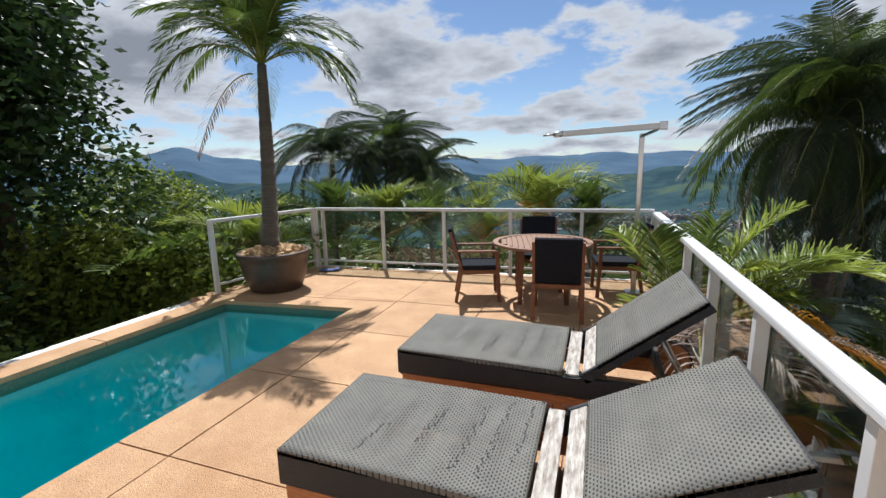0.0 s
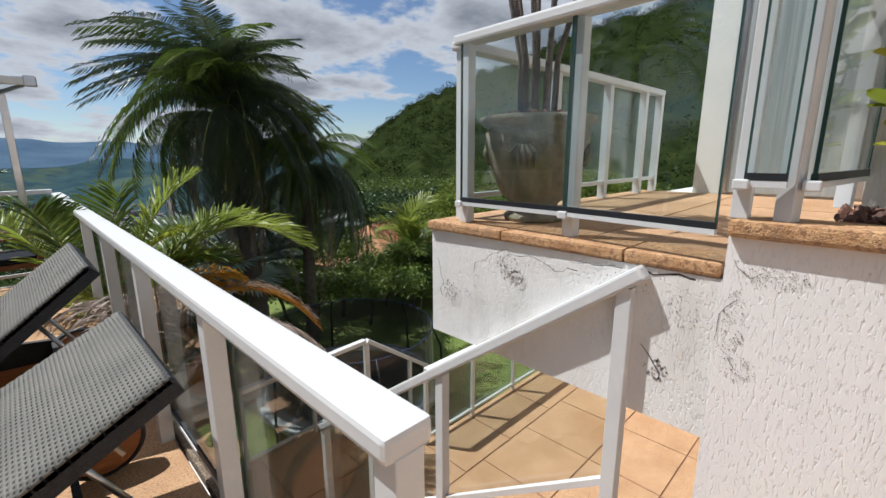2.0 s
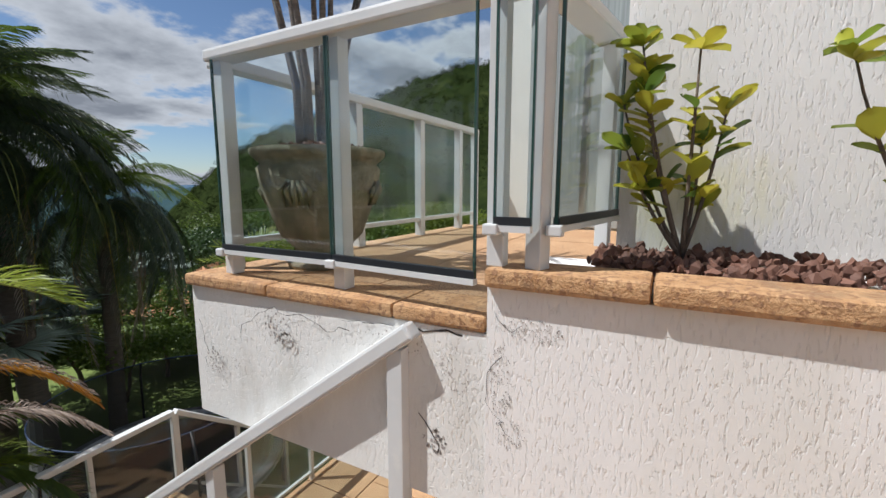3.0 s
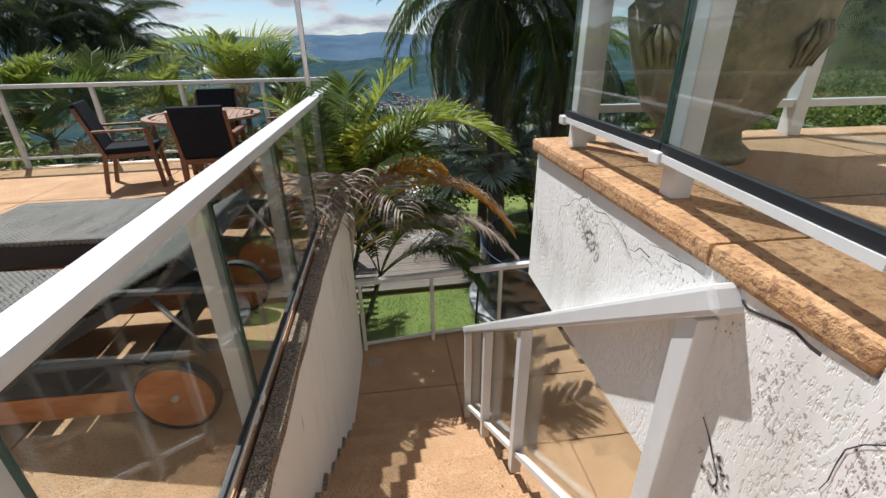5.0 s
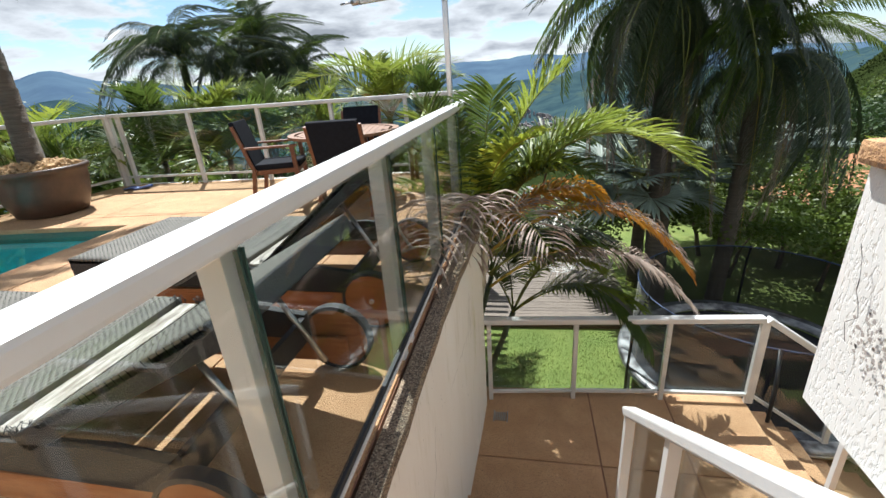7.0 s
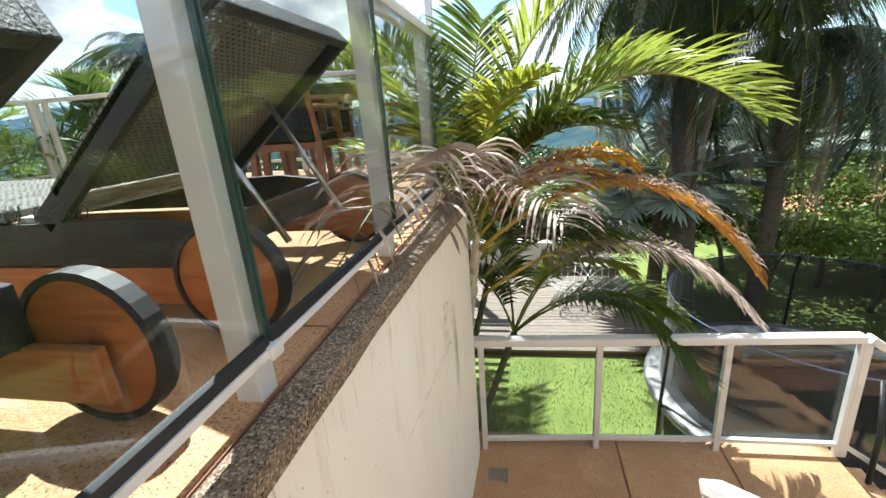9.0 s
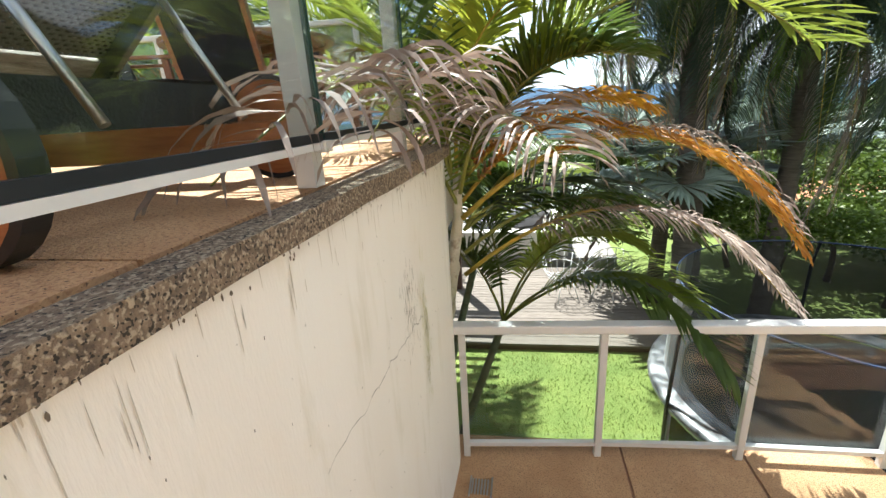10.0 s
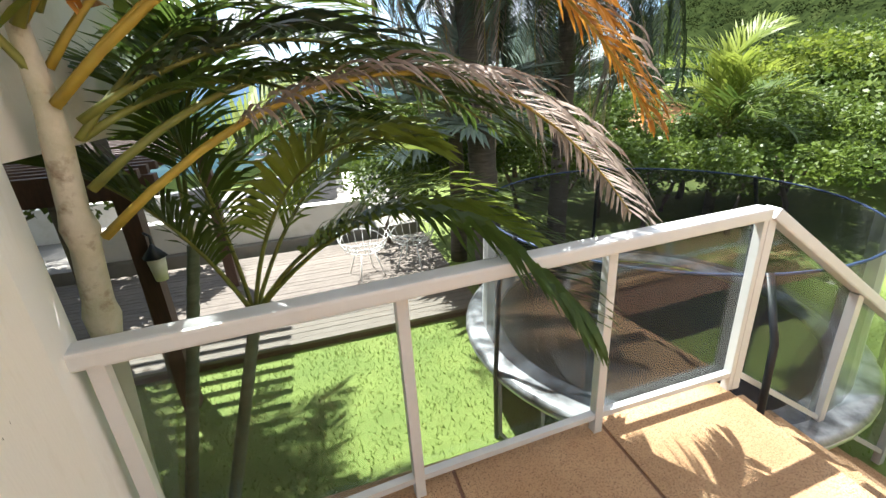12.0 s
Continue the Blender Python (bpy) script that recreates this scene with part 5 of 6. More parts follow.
M_PALESHAFT = mat("pale_palm_stem", (.58, .54, .45), .7, vary=.35, scale=9, color2=(.42, .40, .29), bump=.3, bscale=18, stain=(.20, .14, .09), stain_scale=11)


def frond(bm, p0, p1, p2, n, L, w, rng, droop=.5, fwd=.6, lift=.25, r=.012, bare=.12, seg=3):
    """A feather leaf along the curve p0-p1-p2: a tapering stalk (slot 1) with two rows of narrow leaflets (slot 0)."""
    p0, p1, p2 = Vector(p0), Vector(p1), Vector(p2)

    def at(u):
        return (1 - u) ** 2 * p0 + 2 * u * (1 - u) * p1 + u * u * p2
    k0 = len(bm.faces)
    m = 14
    tube(bm, [at(k / m) for k in range(m + 1)], [r * (1 - .8 * k / m) for k in range(m + 1)], 5)
    bm.faces.ensure_lookup_table()
    for f in bm.faces[k0:]:
        f.material_index = 1
    for k in range(n):
        u = bare + (1 - bare) * (k + rng.uniform(-.3, .3)) / n
        u = min(1, max(0, u))
        p = at(u)
        t = (at(min(1, u + .02)) - at(max(0, u - .02))).normalized()
        side = t.cross(Vector((0, 0, 1)))
        if side.length < .1:
            side = t.orthogonal()
        side.normalize()
        upv = side.cross(t).normalized()
        size = L * (math.sin(math.pi * (.18 + .70 * (u - bare) / (1 - bare))) ** .8) * rng.uniform(.85, 1.1)
        for sg in (-1, 1):
            d = (side * sg * (1 - fwd * u * .6) + t * (fwd + .3 * u) + upv * lift * rng.uniform(.4, 1.4)).normalized()
            q, pts = p.copy(), [p.copy()]
            for j in range(seg):
                q = q + d * size / seg
                pts.append(q.copy())
                d = (d + Vector((0, 0, -droop * 3 / seg * rng.uniform(.6, 1.3) * (j + 1) / seg))).normalized()
            wd = (t - d * t.dot(d))
            wd = wd.normalized() if wd.length > .05 else upv
            ws = [.5 + .5 * min(1, 3 * j / seg) - .6 * max(0, j / seg - .4) for j in range(seg)]
            prev = [bm.verts.new(pts[0] + wd * w * ws[0] / 2), bm.verts.new(pts[0] - wd * w * ws[0] / 2)]
            for j in range(1, seg):
                if seg > 3:
                    # long leaflets twist as they hang
                    wd = (wd + wd.cross(pts[j] - pts[j - 1]).normalized() * rng.uniform(-.5, .7)).normalized()
                cur = [bm.verts.new(pts[j] + wd * w * ws[j] / 2), bm.verts.new(pts[j] - wd * w * ws[j] / 2)]
                f = bm.faces.new((prev[0], prev[1], cur[1], cur[0]))
                prev = cur
            bm.faces.new((prev[0], prev[1], bm.verts.new(pts[seg])))


def frond_meshes(tag, mats, count, L, leaf, w, n, seed, droop, sag, rise=.5, lift=.25, r=.014, fwd=.6):
    """A few fronds pointing along +x, to be turned round a crown."""
    out = []
    for k in range(count):
        rng = random.Random(seed + k)
        bm = B()
        l = L * rng.uniform(.85, 1.1)
        s = sag * rng.uniform(.7, 1.3)
        frond(bm, (0, 0, 0), (l * .55, rng.uniform(-.1, .1) * l, l * rise), (l * .95, rng.uniform(-.15, .15) * l, l * (rise - s)), n, leaf, w, rng, droop, fwd=fwd, lift=lift, r=r)
        me = bpy.data.meshes.new(tag)
        bm.to_mesh(me)
        bm.free()
        for m in mats:
            me.materials.append(m)
        out.append(me)
    return out


def palm(name, label, base, top, r0, r1, kinds, spec, seed, trunk_mat=None, rings=0):
    """spec: rows of (which frond meshes, how many, tilt from, tilt to, size)."""
    rng = random.Random(seed)
    pm = holder(name, label, "palm tree", pose(*base))
    b, t = Vector((0, 0, 0)), Vector(top) - Vector(base)
    bm = B()
    n = max(6, rings)
    pts, rad = [], []
    for k in range(n + 1):
        u = k / n
        c = b.lerp(t, u) + Vector((.04 * math.sin(3 * u), .03 * math.sin(4 * u + 1), 0)) * t.length * .25
        rr = r0 + (r1 - r0) * u
        if rings and 0 < k < n:
            pts += [c - Vector((0, 0, .008)), c]
            rad += [rr * 1.07, rr * .97]
        else:
            pts.append(c), rad.append(rr)
    tube(bm, pts, rad, 12)
    part("trunk", bm, trunk_mat or M_PALMTRUNK, pm)
    tip = pts[-1]
    for which, num, t0, t1, size in spec:
        for k in range(num):
            az = 6.28319 * (k + rng.uniform(-.3, .3)) / num + seed
            tilt = rng.uniform(t0, t1)
            m = Matrix.Translation(tip) @ Matrix.Rotation(az, 4, "Z") @ Matrix.Rotation(radians(-tilt), 4, "Y") @ Matrix.Scale(size * rng.uniform(.88, 1.1), 4)
            piece("frond", rng.choice(kinds[which]), pm, m)
    return pm


F_QUEEN = frond_meshes("frond", [M_FROND_D, M_RACHIS], 6, 2.1, .58, .016, 96, 10, 3.4, 1.15, .5, .2, fwd=.15)
F_QUEEN_C = frond_meshes("frond", [M_FROND, M_RACHIS], 3, 2.1, .58, .016, 92, 15, 3.4, 1.0, .5, .2, fwd=.15)
F_QUEEN_B = frond_meshes("frond", [M_FROND_G, M_RACHIS_O], 2, 2.3, .5, .020, 70, 20, 2.2, 1.5, .3)
F_POT = frond_meshes("frond", [M_FROND, M_RACHIS], 5, 1.45, .42, .018, 60, 30, .9, .62, .42)
F_POT_G = frond_meshes("frond", [M_FROND_G, M_RACHIS_O], 1, 1.7, .36, .02, 44, 40, .9, .8, .05)
F_ARECA = frond_meshes("frond", [M_FROND, M_RACHIS], 4, 1.5, .46, .03, 34, 50, .25, .55, .5, .45)
F_ARECA_L = frond_meshes("frond", [M_FROND_L, M_RACHIS], 3, 1.5, .46, .03, 34, 60, .25, .55, .5, .45)
F_ARECA_Y = frond_meshes("frond", [M_FROND_O, M_RACHIS_O], 1, 1.2, .34, .024, 30, 66, .35, .6, .4, .4)
F_ARECA_G = frond_meshes("frond", [M_FROND_G, M_RACHIS_O], 2, 1.3, .36, .022, 30, 70, .9, 1.2, .3)
def fan_meshes(count, R, seed):
    """Round fan leaves: a stalk along +x and stiff pleated rays about its end."""
    out = []
    for k in range(count):
        rng = random.Random(seed + k)
        bm = B()
        c = Vector((.95, 0, .06))
        tube(bm, [(0, 0, 0), (.5, 0, .06), tuple(c)], [.022, .018, .012], 6)
        bm.faces.ensure_lookup_table()
        for f in bm.faces:
            f.material_index = 1
        n = 44
        for j in range(n):
            a = radians(-150 + 300 * (j + rng.uniform(-.2, .2)) / (n - 1))
            d = Vector((math.cos(a), math.sin(a), .30 * abs(math.sin(a)) + rng.uniform(-.04, .08)))
            s = Vector((-math.sin(a), math.cos(a), 0))
            r = R * rng.uniform(.88, 1.06) * (.82 + .18 * math.cos(a))
            w = R * .048
            mid, tip = c + d * r * .62, c + d * r + Vector((0, 0, -.10 * r))
            up = Vector((0, 0, w * .45))
            v0, l, m_, q, e = (bm.verts.new(p) for p in (c, mid + s * w, mid + up, mid - s * w, tip))
            for f in ((v0, m_, l), (v0, q, m_), (l, m_, e), (m_, q, e)):
                bm.faces.new(f)
        me = bpy.data.meshes.new("fan_leaf")
        bm.to_mesh(me)
        bm.free()
        me.materials.append(M_FROND_S), me.materials.append(M_RACHIS)
        out.append(me)
    return out


F_SILVER = fan_meshes(4, .85, 80)
KINDS = {"queen": F_QUEEN + F_QUEEN_C[:2], "queen_c": F_QUEEN_C, "queen_b": F_QUEEN_B, "pot": F_POT, "pot_g": F_POT_G, "areca": F_ARECA, "areca_l": F_ARECA_L, "areca_y": F_ARECA_Y, "areca_g": F_ARECA_G, "silver": F_SILVER}

# potted palm by the pool
pp = palm("potted_palm", "slender palm with one dead frond in a brown pot", (-5.25, 5.40, .55), (-5.05, 5.38, 3.1), .125, .06, KINDS, [("pot", 14, 25, 80, .95), ("pot", 14, -8, 35, 1.0)], 3, rings=14)
piece("frond", F_POT_G[0], pp, Matrix.Translation((.03, -.02, 2.45)) @ Matrix.Rotation(radians(178), 4, "Z") @ Matrix.Rotation(radians(-5), 4, "Y") @ Matrix.Scale(.8, 4))

# tall palms on the lawn
palm("tall_palm", "tall palm with a dense drooping dark crown", (3.05, 9.1, LAWN), (2.75, 9.5, 2.15), .2, .14, KINDS, [("queen_c", 10, 55, 86, .85), ("queen", 24, 30, 80, .98), ("queen", 28, 0, 45, .95), ("queen", 26, -45, 0, .95), ("queen", 18, -75, -35, .75), ("queen_b", 12, -45, -15, .75)], 1, rings=20)
palm("tall_palm", "tall palm with a ragged browning crown", (4.2, 9.35, LAWN), (4.35, 9.6, 1.05), .15, .11, KINDS, [("queen_c", 12, 20, 75, .85), ("queen", 18, -25, 20, .9), ("queen", 14, -60, -25, .8), ("queen_b", 9, -40, 0, .7)], 2, rings=18)
palm("fan_palm", "silvery-leaved palm below the tall palms", (2.9, 10.2, LAWN), (2.9, 10.2, -.9), .14, .1, KINDS, [("silver", 13, 5, 70, 1.05), ("silver", 8, -25, 5, 1.0)], 4)
palm("fan_palm", "silvery-leaved palm below the tall palms", (6.2, 13.8, LAWN - 1), (6.2, 13.8, -1.3), .14, .1, KINDS, [("silver", 16, 0, 75, 1.3), ("silver", 8, -30, 5, 1.1)], 5)
# the clump beyond the deck front
for k, (x, y, zt, s) in enumerate(((-10.2, 14.2, 2.1, 1.1), (-8.2, 15.2, 2.3, 1.0), (-9.2, 16.6, 1.6, 1.0), (-6.9, 15.2, 1.2, .95))):
    palm("tall_palm", "dark feathery palm in a clump below the deck", (x, y, land_z(x, y)), (x + .3, y, zt), .16, .11, KINDS, [("queen", 12, 30, 75, s), ("queen", 14, -10, 30, s), ("queen", 8, -35, -5, s)], 20 + k)
# garden palms behind the deck front
for k, (x, y, zt, kd, s) in enumerate(((-5.9, 8.1, .15, "areca", 1.0), (-4.7, 8.3, .10, "areca_l", 1.0), (-3.9, 8.5, .25, "areca", .9), (-2.9, 8.7, .2, "areca_l", .8), (-1.8, 9.0, .55, "areca_l", 1.0), (-.9, 8.25, .42, "areca", .7), (-6.7, 6.6, -.1, "areca_l", 1.0), (-7.4, 5.4, -.5, "areca", 1.1))):
    palm("garden_palm", "bushy feather palm with some yellow fronds behind the railing", (x, y, land_z(x, y)), (x, y, zt), .07, .05, KINDS, [(kd, 9, 25, 78, s), (kd, 7, -5, 30, s), ("areca_y" if k in (2, 3, 4) else "areca", 3, 5, 50, s), ("areca_g", 2, -35, 0, s * .9)], 40 + k)

# the palm that leans over the wall
np_ = holder("garden_palm", "near feather palm with green, orange and dead grey fronds", "palm tree", pose(-.16, 5.66, LAWN))
CB = Vector((-.16, 5.66, LAWN))


def near_frond(mats, pts, n, L, w, seed, label="", droop=.5, lift=.25, r=.014, bare=.12, fwd=.35):
    bm = B()
    frond(bm, *[Vector(p) - CB for p in pts], n, L, w, random.Random(seed), droop, fwd=fwd, lift=lift, r=r, bare=bare, seg=6)
    return part("frond", bm, mats, np_, label)


bm = B()
tube(bm, [Vector(p) - CB for p in ((-.16, 5.66, LAWN), (-.03, 5.56, -2.0), (.065, 5.48, -1.35), (.085, 5.465, -1.22), (.095, 5.455, -1.16), (.135, 5.42, -.95), (.145, 5.41, -.88), (.15, 5.40, -.82), (.19, 5.36, -.62), (.21, 5.34, -.5), (.22, 5.32, -.15))], [.048, .046, .044, .06, .048, .044, .056, .043, .04, .034, .022], 12)
part("trunk", bm, M_PALESHAFT, np_, "pale ringed palm stem")
O = (.225, 5.33, -.35)
near_frond([M_FROND_O, M_RACHIS_O], [(.24, 5.32, -.5), (1.35, 5.3, .55), (2.16, 5.2, -.68)], 100, .30, .014, 1, "orange withering frond", .9, fwd=.7, lift=.4, r=.018, bare=.25)
near_frond([M_FROND_G, M_RACHIS_O], [(.24, 5.315, -.49), (1.35, 5.3, .575), (2.14, 5.2, -.62)], 56, .26, .011, 21, "withered grey leaflets along the orange frond", 1.5, lift=.7, r=.008, bare=.35)
near_frond([M_FROND_G, M_RACHIS_O], [(.24, 5.33, -.9), (1.4, 5.45, .08), (2.28, 5.4, -1.12)], 110, .44, .014, 2, "dry grey frond", .9, r=.016, bare=.2)
near_frond([M_FROND_L, M_RACHIS], [(.23, 5.3, -.3), (1.05, 5.2, 1.25), (2.0, 5.15, .38)], 92, .55, 0.022, 3, "bright green frond", .3, lift=.4, r=.018, bare=.15)
near_frond([M_FROND_G, M_RACHIS], [(.2, 5.2, -.2), (.12, 4.5, .66), (-.05, 3.45, .06)], 30, .52, .022, 4, "dead grey frond hanging over the wall", 1.7, lift=.45, r=.014, bare=.2)
near_frond([M_FROND_G, M_RACHIS], [(.26, 5.15, -.3), (.45, 4.7, .45), (.80, 4.3, -.05)], 34, .5, .018, 5, "dead grey frond", 1.0, lift=.4, r=.014, bare=.2)
near_frond([M_FROND_G, M_RACHIS], [(.2, 5.2, -.2), (.3, 4.6, .6), (.22, 3.75, .12)], 24, .5, .022, 22, "dead grey frond hanging over the wall", 1.7, lift=.45, r=.013, bare=.25)
near_frond([M_LEAF_YEL, M_RACHIS_O], [(.22, 5.3, -.2), (.25, 5.1, .65), (.72, 4.95, .72)], 52, .40, .030, 6, "yellowing frond", .35, r=.014)
near_frond([M_FROND, M_RACHIS], [(.2, 5.3, -.2), (-.05, 5.1, .7), (-.25, 4.95, 1.02)], 67, .5, 0.022, 7, "", .3, lift=.4, r=.014)
near_frond([M_FROND, M_RACHIS], [(.22, 5.35, -.2), (.2, 5.35, .8), (.35, 5.2, 1.1)], 50, .5, 0.022, 8, "", .3, lift=.4, r=.014)
near_frond([M_FROND_L, M_RACHIS], [(.2, 5.35, -.2), (-.2, 5.7, .7), (-.5, 5.9, .85)], 50, .5, 0.022, 9, "", .3, lift=.4, r=.014)
near_frond([M_FROND, M_RACHIS], [(.24, 5.4, -.25), (.6, 5.8, .75), (1.25, 6.1, .55)], 52, .5, 0.022, 10, "", .3, lift=.4, r=.014)
near_frond([M_FROND_O, M_RACHIS_O], [(.24, 5.36, -.4), (.7, 5.4, .2), (1.15, 5.5, .02)], 56, .36, .026, 11, "orange withering frond", .5)
near_frond([M_FROND_D, M_RACHIS], [(.25, 5.4, -.55), (.9, 5.6, -.1), (1.5, 5.8, -.55)], 57, .46, 0.022, 12, "", .6)
near_frond([M_FROND, M_RACHIS], [(.24, 5.4, -.6), (.8, 5.8, -.2), (1.2, 6.2, -.85)], 55, .46, 0.022, 13, "", .6)
near_frond([M_FROND_L, M_RACHIS], [(.24, 5.36, -.5), (.0, 5.0, .35), (-.4, 4.6, .35)], 45, .42, 0.020, 14, "", .4, lift=.4)
near_frond([M_FROND_L, M_RACHIS], [(.22, 5.33, -.2), (.45, 5.25, .95), (.95, 5.2, 1.22)], 75, .5, 0.020, 31, "bright green frond", .35, lift=.4, r=.014)
near_frond([M_FROND_L, M_RACHIS], [(.22, 5.33, -.2), (.75, 5.3, .75), (1.4, 5.3, .78)], 75, .5, 0.020, 32, "bright green frond", .4, lift=.4, r=.014)
near_frond([M_FROND, M_RACHIS], [(.22, 5.33, -.2), (.65, 5.15, .55), (1.15, 4.95, .38)], 75, .46, 0.019, 33, "", .5, lift=.35, r=.014)
near_frond([M_LEAF_YEL, M_RACHIS_O], [(.22, 5.33, -.2), (.6, 5.2, .5), (.98, 5.1, .42)], 62, .42, .028, 34, "yellowing frond", .5, lift=.35, r=.014)
near_frond([M_FROND_O, M_RACHIS_O], [(.22, 5.33, -.3), (.75, 5.3, .35), (1.3, 5.25, .12)], 70, .38, .024, 35, "orange withering frond", .8, lift=.35, r=.012)
near_frond([M_FROND, M_RACHIS], [(.24, 5.35, -.75), (1.0, 5.6, -.1), (1.75, 5.65, -.75)], 87, .46, 0.017, 36, "", .7, lift=.3, r=.016, bare=.3)
near_frond([M_FROND, M_RACHIS], [(.24, 5.38, -.6), (.7, 5.9, .1), (1.1, 6.4, -.25)], 80, .5, 0.019, 37, "", .6, lift=.3, r=.014)

# two slimmer stems beside it
for k, (b, t, fr) in enumerate((((-.06, 6.38, LAWN), (.46, 6.08, -1.64), (((1.40, 5.6, -.50), (1.86, 5.05, -1.42)), ((.75, 5.7, -.5), (1.35, 5.6, -.75)), ((.45, 5.9, -.6), (.2, 5.95, -.45)), ((.9, 6.2, -.6), (1.5, 6.6, -.9)), ((.3, 5.75, -.8), (-.1, 5.75, -.7)), ((1.1, 5.7, -.7), (1.8, 5.6, -1.2)))),
                                ((-.36, 6.5, LAWN), (.17, 6.38, -1.28), (((.7, 6.2, -.4), (1.3, 6.1, -.7)), ((.2, 6.4, -.1), (.3, 6.6, .1)), ((-.3, 6.2, -.4), (-.7, 6.1, -.6)), ((.6, 6.6, -.3), (1.1, 7.0, -.5)), ((.35, 6.0, -.3), (.7, 5.8, -.3)))))):
    sm = holder("garden_palm", "young feather palm with a thin ringed green stem", "palm tree", pose(*b))
    bm = B()
    v = Vector(t) - Vector(b)
    pts, rad = [], []
    for q in range(17):
        pts += [v * (q / 16) - Vector((0, 0, .006)), v * (q / 16)]
        rad += [.047 - .012 * q / 16, .042 - .012 * q / 16]
    tube(bm, pts, rad, 10)
    part("trunk", bm, M_SHAFT, sm, "green stem with pale rings")
    for q, (c, e) in enumerate(fr):
        bm = B()
        frond(bm, v, Vector(c) - Vector(b), Vector(e) - Vector(b), 66, .48, .026, random.Random(90 + k * 9 + q), .55, r=.014, bare=.25, lift=.3)
        part("frond", bm, [M_FROND if q % 2 == 0 else M_FROND_L, M_RACHIS], sm)

# ---- dark tree and bushes by the pool ----
tree("dark_tree", "big dark broadleaf tree shading the pool", -9.6, 4.4, land_z(-9.6, 4.4), 9.5, 2.5, M_LEAF_DARK, 70000, .09, .21, 7, .3, extra=[(-1.2, -1.4, 6.2, 2.4, 2.4, 2.6), (.6, .3, 4.2, 1.8, 1.8, 2.2), (.9, -.9, 2.5, 1.7, 1.9, 1.6), (-.6, -2.6, 4.6, 2.2, 2.2, 3.2), (.2, -3.4, 7.4, 2.2, 2.2, 2.2)])
tree("shrub", "leafy broadleaf shrub beside the pool wall", -7.7, 4.5, LAWN, 4.6, 1.2, M_LEAF_LIGHT, 14000, .06, .14, 8, .07, "shrub")
tree("shrub", "leafy broadleaf shrub beside the pool wall", -7.5, 2.4, LAWN, 3.3, 1.2, M_LEAF_MID, 11000, .06, .14, 9, .07, "shrub")
tree("tree", "light green leafy tree beyond the pool", -10.8, 7.6, land_z(-10.8, 7.6), 5.6, 1.6, M_LEAF_LIGHT, 9000, .07, .15, 10, .12)
tree("tree", "light green leafy tree beyond the pool", -12.8, 9.6, land_z(-12.8, 9.6), 5.0, 1.6, M_LEAF_MID, 8000, .07, .16, 11, .12)
for k, (x, y, h, s, m) in enumerate(((-11, 11.5, 3.4, 1.6, M_LEAF_MID), (-13, 14, 4.2, 2, M_LEAF_DARK), (-7.8, 9.6, 3.0, 1.3, M_LEAF_MID), (-5.2, 10.6, 3.0, 1.5, M_LEAF_DARK), (-2.6, 11.2, 2.8, 1.4, M_LEAF_MID), (-14, 18, 4, 2.4, M_LEAF_MID), (-.5, 19, 2.2, 2.2, M_LEAF_DARK), (3.4, 20, 2.6, 2.2, M_LEAF_MID), (1.4, 22, 3, 2.4, M_LEAF_DARK), (5.6, 23, 3.4, 2.6, M_LEAF_DARK))):
    if y > 11.6 and -9 < x < 2.6 and y < 17:
        continue
    tree("shrub", "leafy green bush on the slope below the deck", x, y, land_z(x, y), h, s, m, 7000, .09, .2, 60 + k, .07, "shrub")

# ---- right side: hedge, trees, roof among the trees ----
RIGHT = ((8.6, 11.6, 1.7, 1.3, 0), (10.6, 10.8, 3.4, 1.7, 1), (12.6, 9.8, 3.8, 1.8, 1), (14.4, 8.2, 4.2, 1.9, 2), (12.9, 12.0, 3.0, 1.6, 1), (12.2, 13.2, 4.4, 2.0, 2), (15.4, 11.5, 4.8, 2.2, 1), (17.5, 8.6, 5.5, 2.3, 2), (13.5, 16.5, 4.4, 2.4, 0), (17.4, 14.8, 5.5, 2.6, 1), (20.5, 11.5, 6.0, 2.8, 2), (10.6, 18.5, 4.4, 2.4, 0), (8.2, 20.5, 4.2, 2.4, 1), (16.5, 20, 6, 3, 1), (21.5, 17.5, 6.5, 3, 2), (25, 13, 7, 3.2, 1), (12, 5.8, 3.0, 1.5, 1), (6.4, 15.6, 2.2, 1.3, 0), (5.2, 17.4, 3.2, 1.8, 1))
for k, (x, y, h, s, c) in enumerate(RIGHT):
    tree("tree" if h > 3.5 else "shrub", ("dense dark green bush at the lawn edge", "leafy green garden tree beyond the lawn", "tall yellow-green leafy tree on the slope")[c], x, y, land_z(x, y), h * .72, s, (M_LEAF_DARK, M_LEAF_MID, M_LEAF_LIGHT)[c], 8000, .08, .19, 100 + k, .08, "tree" if h > 3.5 else "shrub")
for k, (x, y, h, s) in enumerate(((6.2, 11.2, 2.3, 1.2), (7.6, 11.0, 1.7, 1.1), (9.3, 9.7, 2.1, 1.1), (10.4, 8.3, 2.0, 1.1), (4.8, 11.9, 2.3, 1.2), (11.4, 6.8, 2.0, 1.1))):
    tree("shrub", "dense green hedge bush along the lawn edge", x, y, LAWN, h, s, M_LEAF_MID, 6500, .05, .12, 150 + k, .06, "shrub")
palm("garden_palm", "bright feather palm at the lawn edge", (8.2, 10.4, LAWN), (8.2, 10.4, -1.7), .1, .08, KINDS, [("areca_l", 10, 15, 70, 1.2), ("areca", 8, -20, 20, 1.2)], 77)
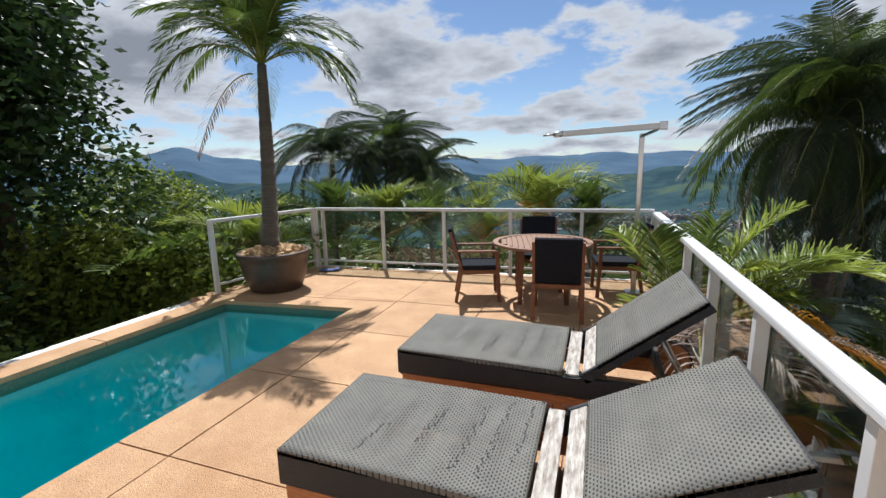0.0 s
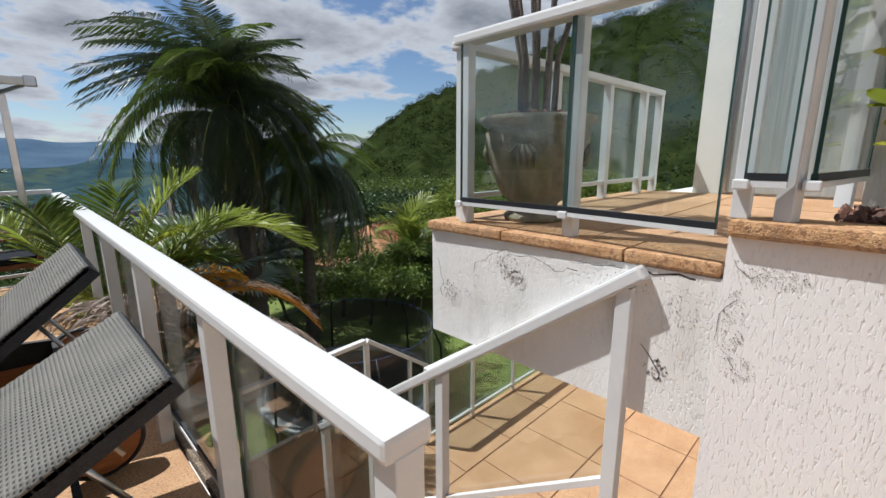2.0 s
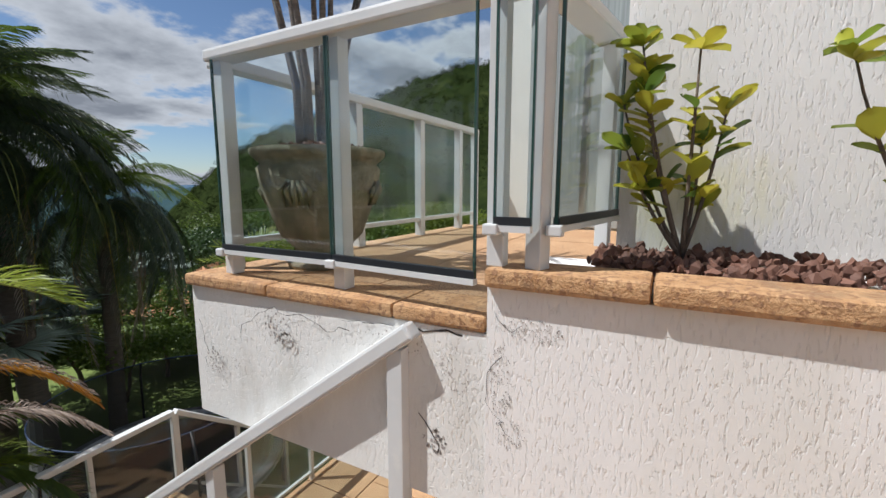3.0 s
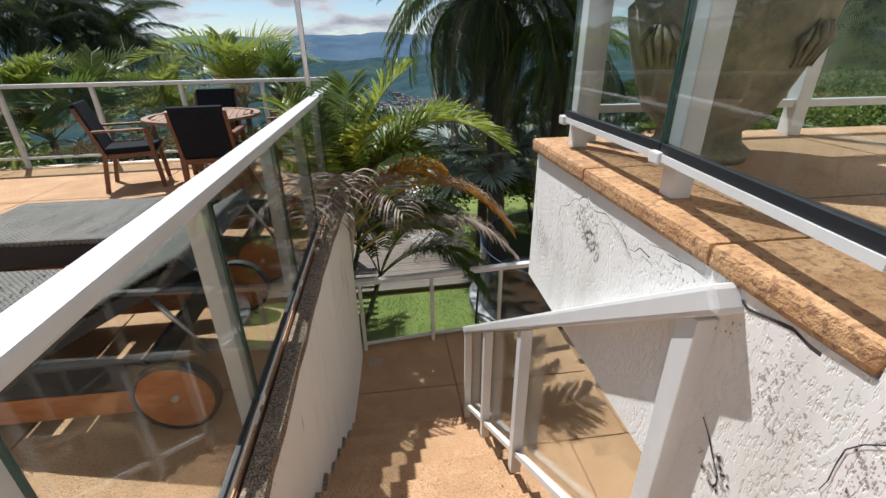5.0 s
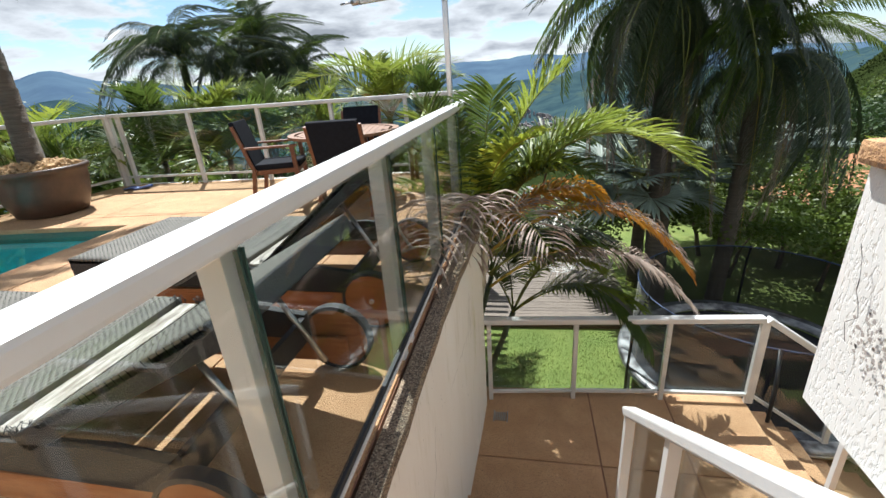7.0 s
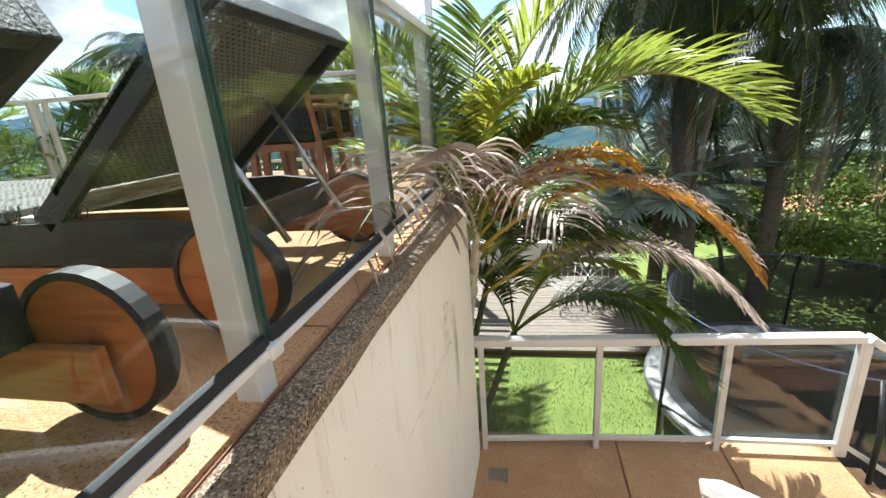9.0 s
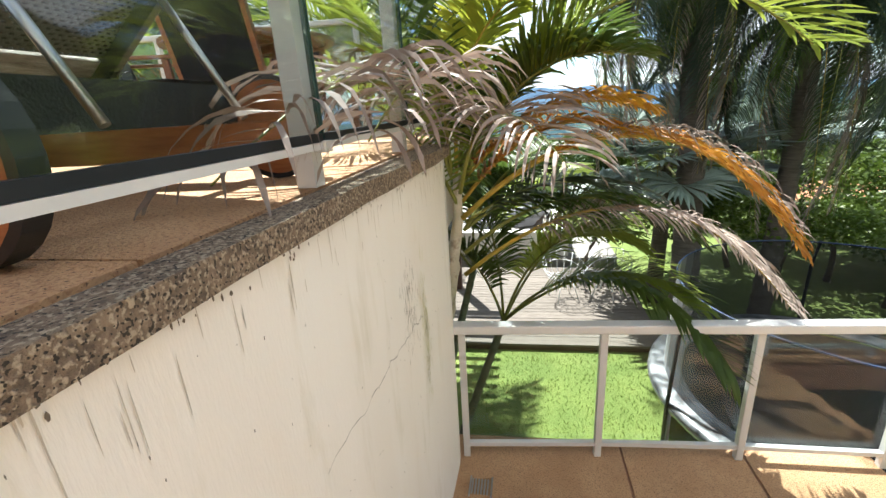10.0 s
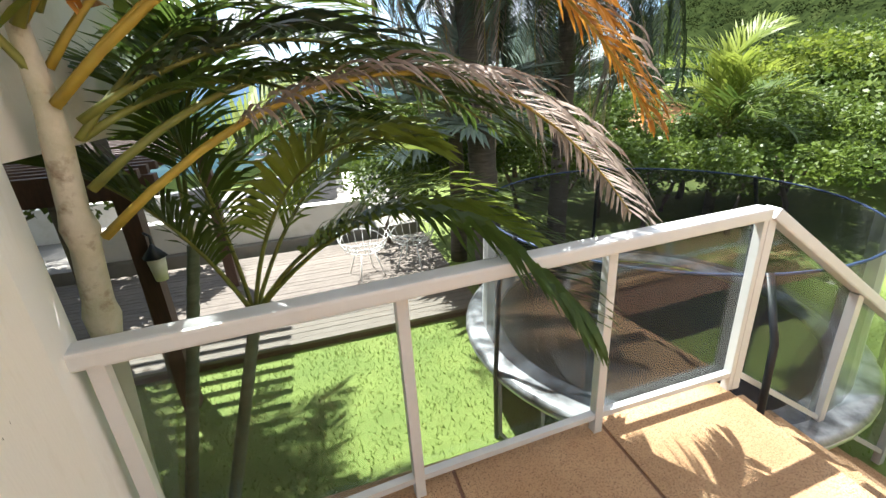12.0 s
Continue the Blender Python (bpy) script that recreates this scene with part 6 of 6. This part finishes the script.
for k, (x, y, h) in enumerate(((1.9, 11.3, 1.7), (3.5, 11.2, 1.8), (5.0, 10.7, 1.7), (6.4, 10.1, 1.6), (7.6, 9.4, 1.5))):
    tree("shrub", "low green bush behind the trampoline", x, y, LAWN, h, .95, M_LEAF_MID, 5000, .05, .12, 170 + k, .05, "shrub")
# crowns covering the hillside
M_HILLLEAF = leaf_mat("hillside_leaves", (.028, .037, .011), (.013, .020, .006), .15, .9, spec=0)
bm = B()
rng = random.Random(77)
for k in range(4200):
    az, r = radians(rng.uniform(28, 100)), 60 + 270 * math.sqrt(rng.random())
    x, y = r * math.sin(az), r * math.cos(az)
    z = land_z(x, y)
    R = rng.uniform(.8, 2.2)
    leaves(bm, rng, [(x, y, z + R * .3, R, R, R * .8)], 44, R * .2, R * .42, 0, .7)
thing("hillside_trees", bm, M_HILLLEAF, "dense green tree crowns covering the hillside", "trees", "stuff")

# orange-tiled house among the trees
M_TILE = mat("orange_roof_tiles", (.52, .24, .11), .8, vary=.35, scale=1.5, stretch=(5, 1, 1), bump=.5, bscale=6)


def far_house(x, y, z, w, d, h, rot, label):
    hs = holder("house", label, "house", pose(x, y, z, 0, 0, rot))
    bm = B()
    box(bm, -w / 2, -d / 2, -4, w / 2, d / 2, h)
    part("wall", bm, M_WALL, hs)
    bm = B()
    e = .5
    v = [bm.verts.new(c) for c in ((-w / 2 - e, -d / 2 - e, h), (w / 2 + e, -d / 2 - e, h), (w / 2 + e, d / 2 + e, h), (-w / 2 - e, d / 2 + e, h), (-w / 4, 0, h + 1.5), (w / 4, 0, h + 1.5))]
    for f in ((0, 1, 5, 4), (1, 2, 5), (2, 3, 4, 5), (3, 0, 4), (3, 2, 1, 0)):
        bm.faces.new([v[i] for i in f])
    part("roof", bm, M_TILE, hs, "orange clay tile roof")
    for k in (-1, 0, 1):
        bm = B()
        box(bm, k * w / 4 - .5, -d / 2 - .05, .8, k * w / 4 + .5, -d / 2 + .02, 2.0)
        part("window", bm, M_RUBBER, hs)
    return hs


far_house(11.3, 16.0, -5.4, 4.5, 3.6, 2.4, 22, "white house with an orange tiled roof among trees")
far_house(4.3, 20.5, -7.6, 8, 6, 2.6, 10, "small house with an orange tiled roof below the garden")

# ---- plants in the planter and the urn ----
def paddle_shrub(x, y, z, h, seed, label):
    rng = random.Random(seed)
    sh = holder("planter_shrub", label, "shrub", pose(x, y, z), group="planter shrubs")
    for s in range(8):
        a = rng.uniform(0, 6.28)
        lean = rng.uniform(.03, .15)
        hh = h * rng.uniform(.5, 1.0) if s else h
        bm = B()
        pts = [Vector((0, 0, 0))]
        for q in range(1, 6):
            u = q / 5
            pts.append(Vector((lean * .35 * u * math.cos(a) * (1.4 - .4 * u) * 1.6, lean * 1.0 * u * math.sin(a) * (1.4 - .4 * u) * 1.6, hh * u)))
        tube(bm, pts, [.008 - .005 * q / 5 for q in range(6)], 6)
        st = part("stem", bm, M_BARK, sh)
        for q in range(16):
            u = rng.uniform(.3, 1.0) if q > 4 else 1.0
            i = min(4, int(u * 5))
            p = pts[i].lerp(pts[i + 1], u * 5 - i)
            az, el = rng.uniform(0, 6.28), rng.uniform(.1, 1.2)
            d = Vector((math.cos(az) * math.cos(el), math.sin(az) * math.cos(el), math.sin(el)))
            L = rng.uniform(.06, .10)
            w = d.cross(Vector((rng.gauss(0, .3), rng.gauss(0, .3), 1))).normalized()
            nn = w.cross(d)
            bm = B()
            row = []
            for uu, ww in ((0, .06), (.3, .26), (.6, .36), (.85, .28), (1, .04)):
                c = p + d * L * uu - nn * .18 * L * uu * uu
                row.append([bm.verts.new(c + w * L * ww + nn * L * .05), bm.verts.new(c - nn * .004), bm.verts.new(c - w * L * ww + nn * L * .05)])
            for r0, r1 in zip(row, row[1:]):
                bm.faces.new((r0[0], r0[1], r1[1], r1[0])).smooth = True
                bm.faces.new((r0[1], r0[2], r1[2], r1[1])).smooth = True
            part("leaf", bm, (M_PADDLE, M_PADDLE2, M_LEAF_YEL)[rng.choice((0, 0, 0, 2, 2, 1))], st)
    return sh


M_PADDLE = leaf_mat("paddle_leaf", (.58, .52, .06), (.42, .43, .05), .35, .3)
M_PADDLE2 = leaf_mat("dark_paddle_leaf", (.13, .22, .04), (.10, .17, .03), .3, .3)
paddle_shrub(1.70, .23, 1.23, .67, 3, "yellow-green shrub with paddle leaves in the planter")
paddle_shrub(1.62, -.34, 1.23, .58, 8, "yellow-green shrub with paddle leaves in the planter")
paddle_shrub(1.7, -.95, 1.23, .8, 12, "yellow-green shrub with paddle leaves in the planter")

dr = holder("urn_plant", "bare-stemmed dracaena with thin reddish leaves in the urn", "plant", pose(1.77, 1.80, 1.63))
rng = random.Random(31)
M_STEM = mat("grey_stem", (.17, .14, .12), .85, vary=.4, scale=9, stretch=(1, 1, 5), bump=.6, bscale=20)
for k in range(9):
    a = 6.28 * k / 9
    bm = B()
    ex, ey = .38 * math.cos(a) * rng.uniform(.5, 1.4), .38 * math.sin(a) * rng.uniform(.5, 1.4)
    tube(bm, [(.09 * math.cos(a), .09 * math.sin(a), -.05), (.10 * math.cos(a), .10 * math.sin(a), .3), (.6 * ex, .6 * ey, .75), (ex, ey, 1.35)], [.018, .016, .013, .010], 7)
    part("stem", bm, M_STEM, dr)
    bm = B()
    for q in range(22):
        b, el = rng.uniform(0, 6.28), rng.uniform(-.5, 1.2)
        d = Vector((math.cos(b) * math.cos(el), math.sin(b) * math.cos(el), math.sin(el)))
        w = d.cross(Vector((0, 0, 1))).normalized() * .009
        p = Vector((ex, ey, 1.33 + rng.uniform(-.1, .05)))
        L = rng.uniform(.25, .45)
        e = p + d * L - Vector((0, 0, .12 * L))
        mid = p + d * L * .5
        bm.faces.new([bm.verts.new(c) for c in (p - w, p + w, mid + w * 1.3, mid - w * 1.3)])
        bm.faces.new([bm.verts.new(c) for c in (mid - w * 1.3, mid + w * 1.3, e)])
    part("leaf_tuft", bm, leaf_mat("reddish_leaf", (.30, .12, .06), (.16, .10, .05), .3), dr, "tuft of thin reddish leaves")
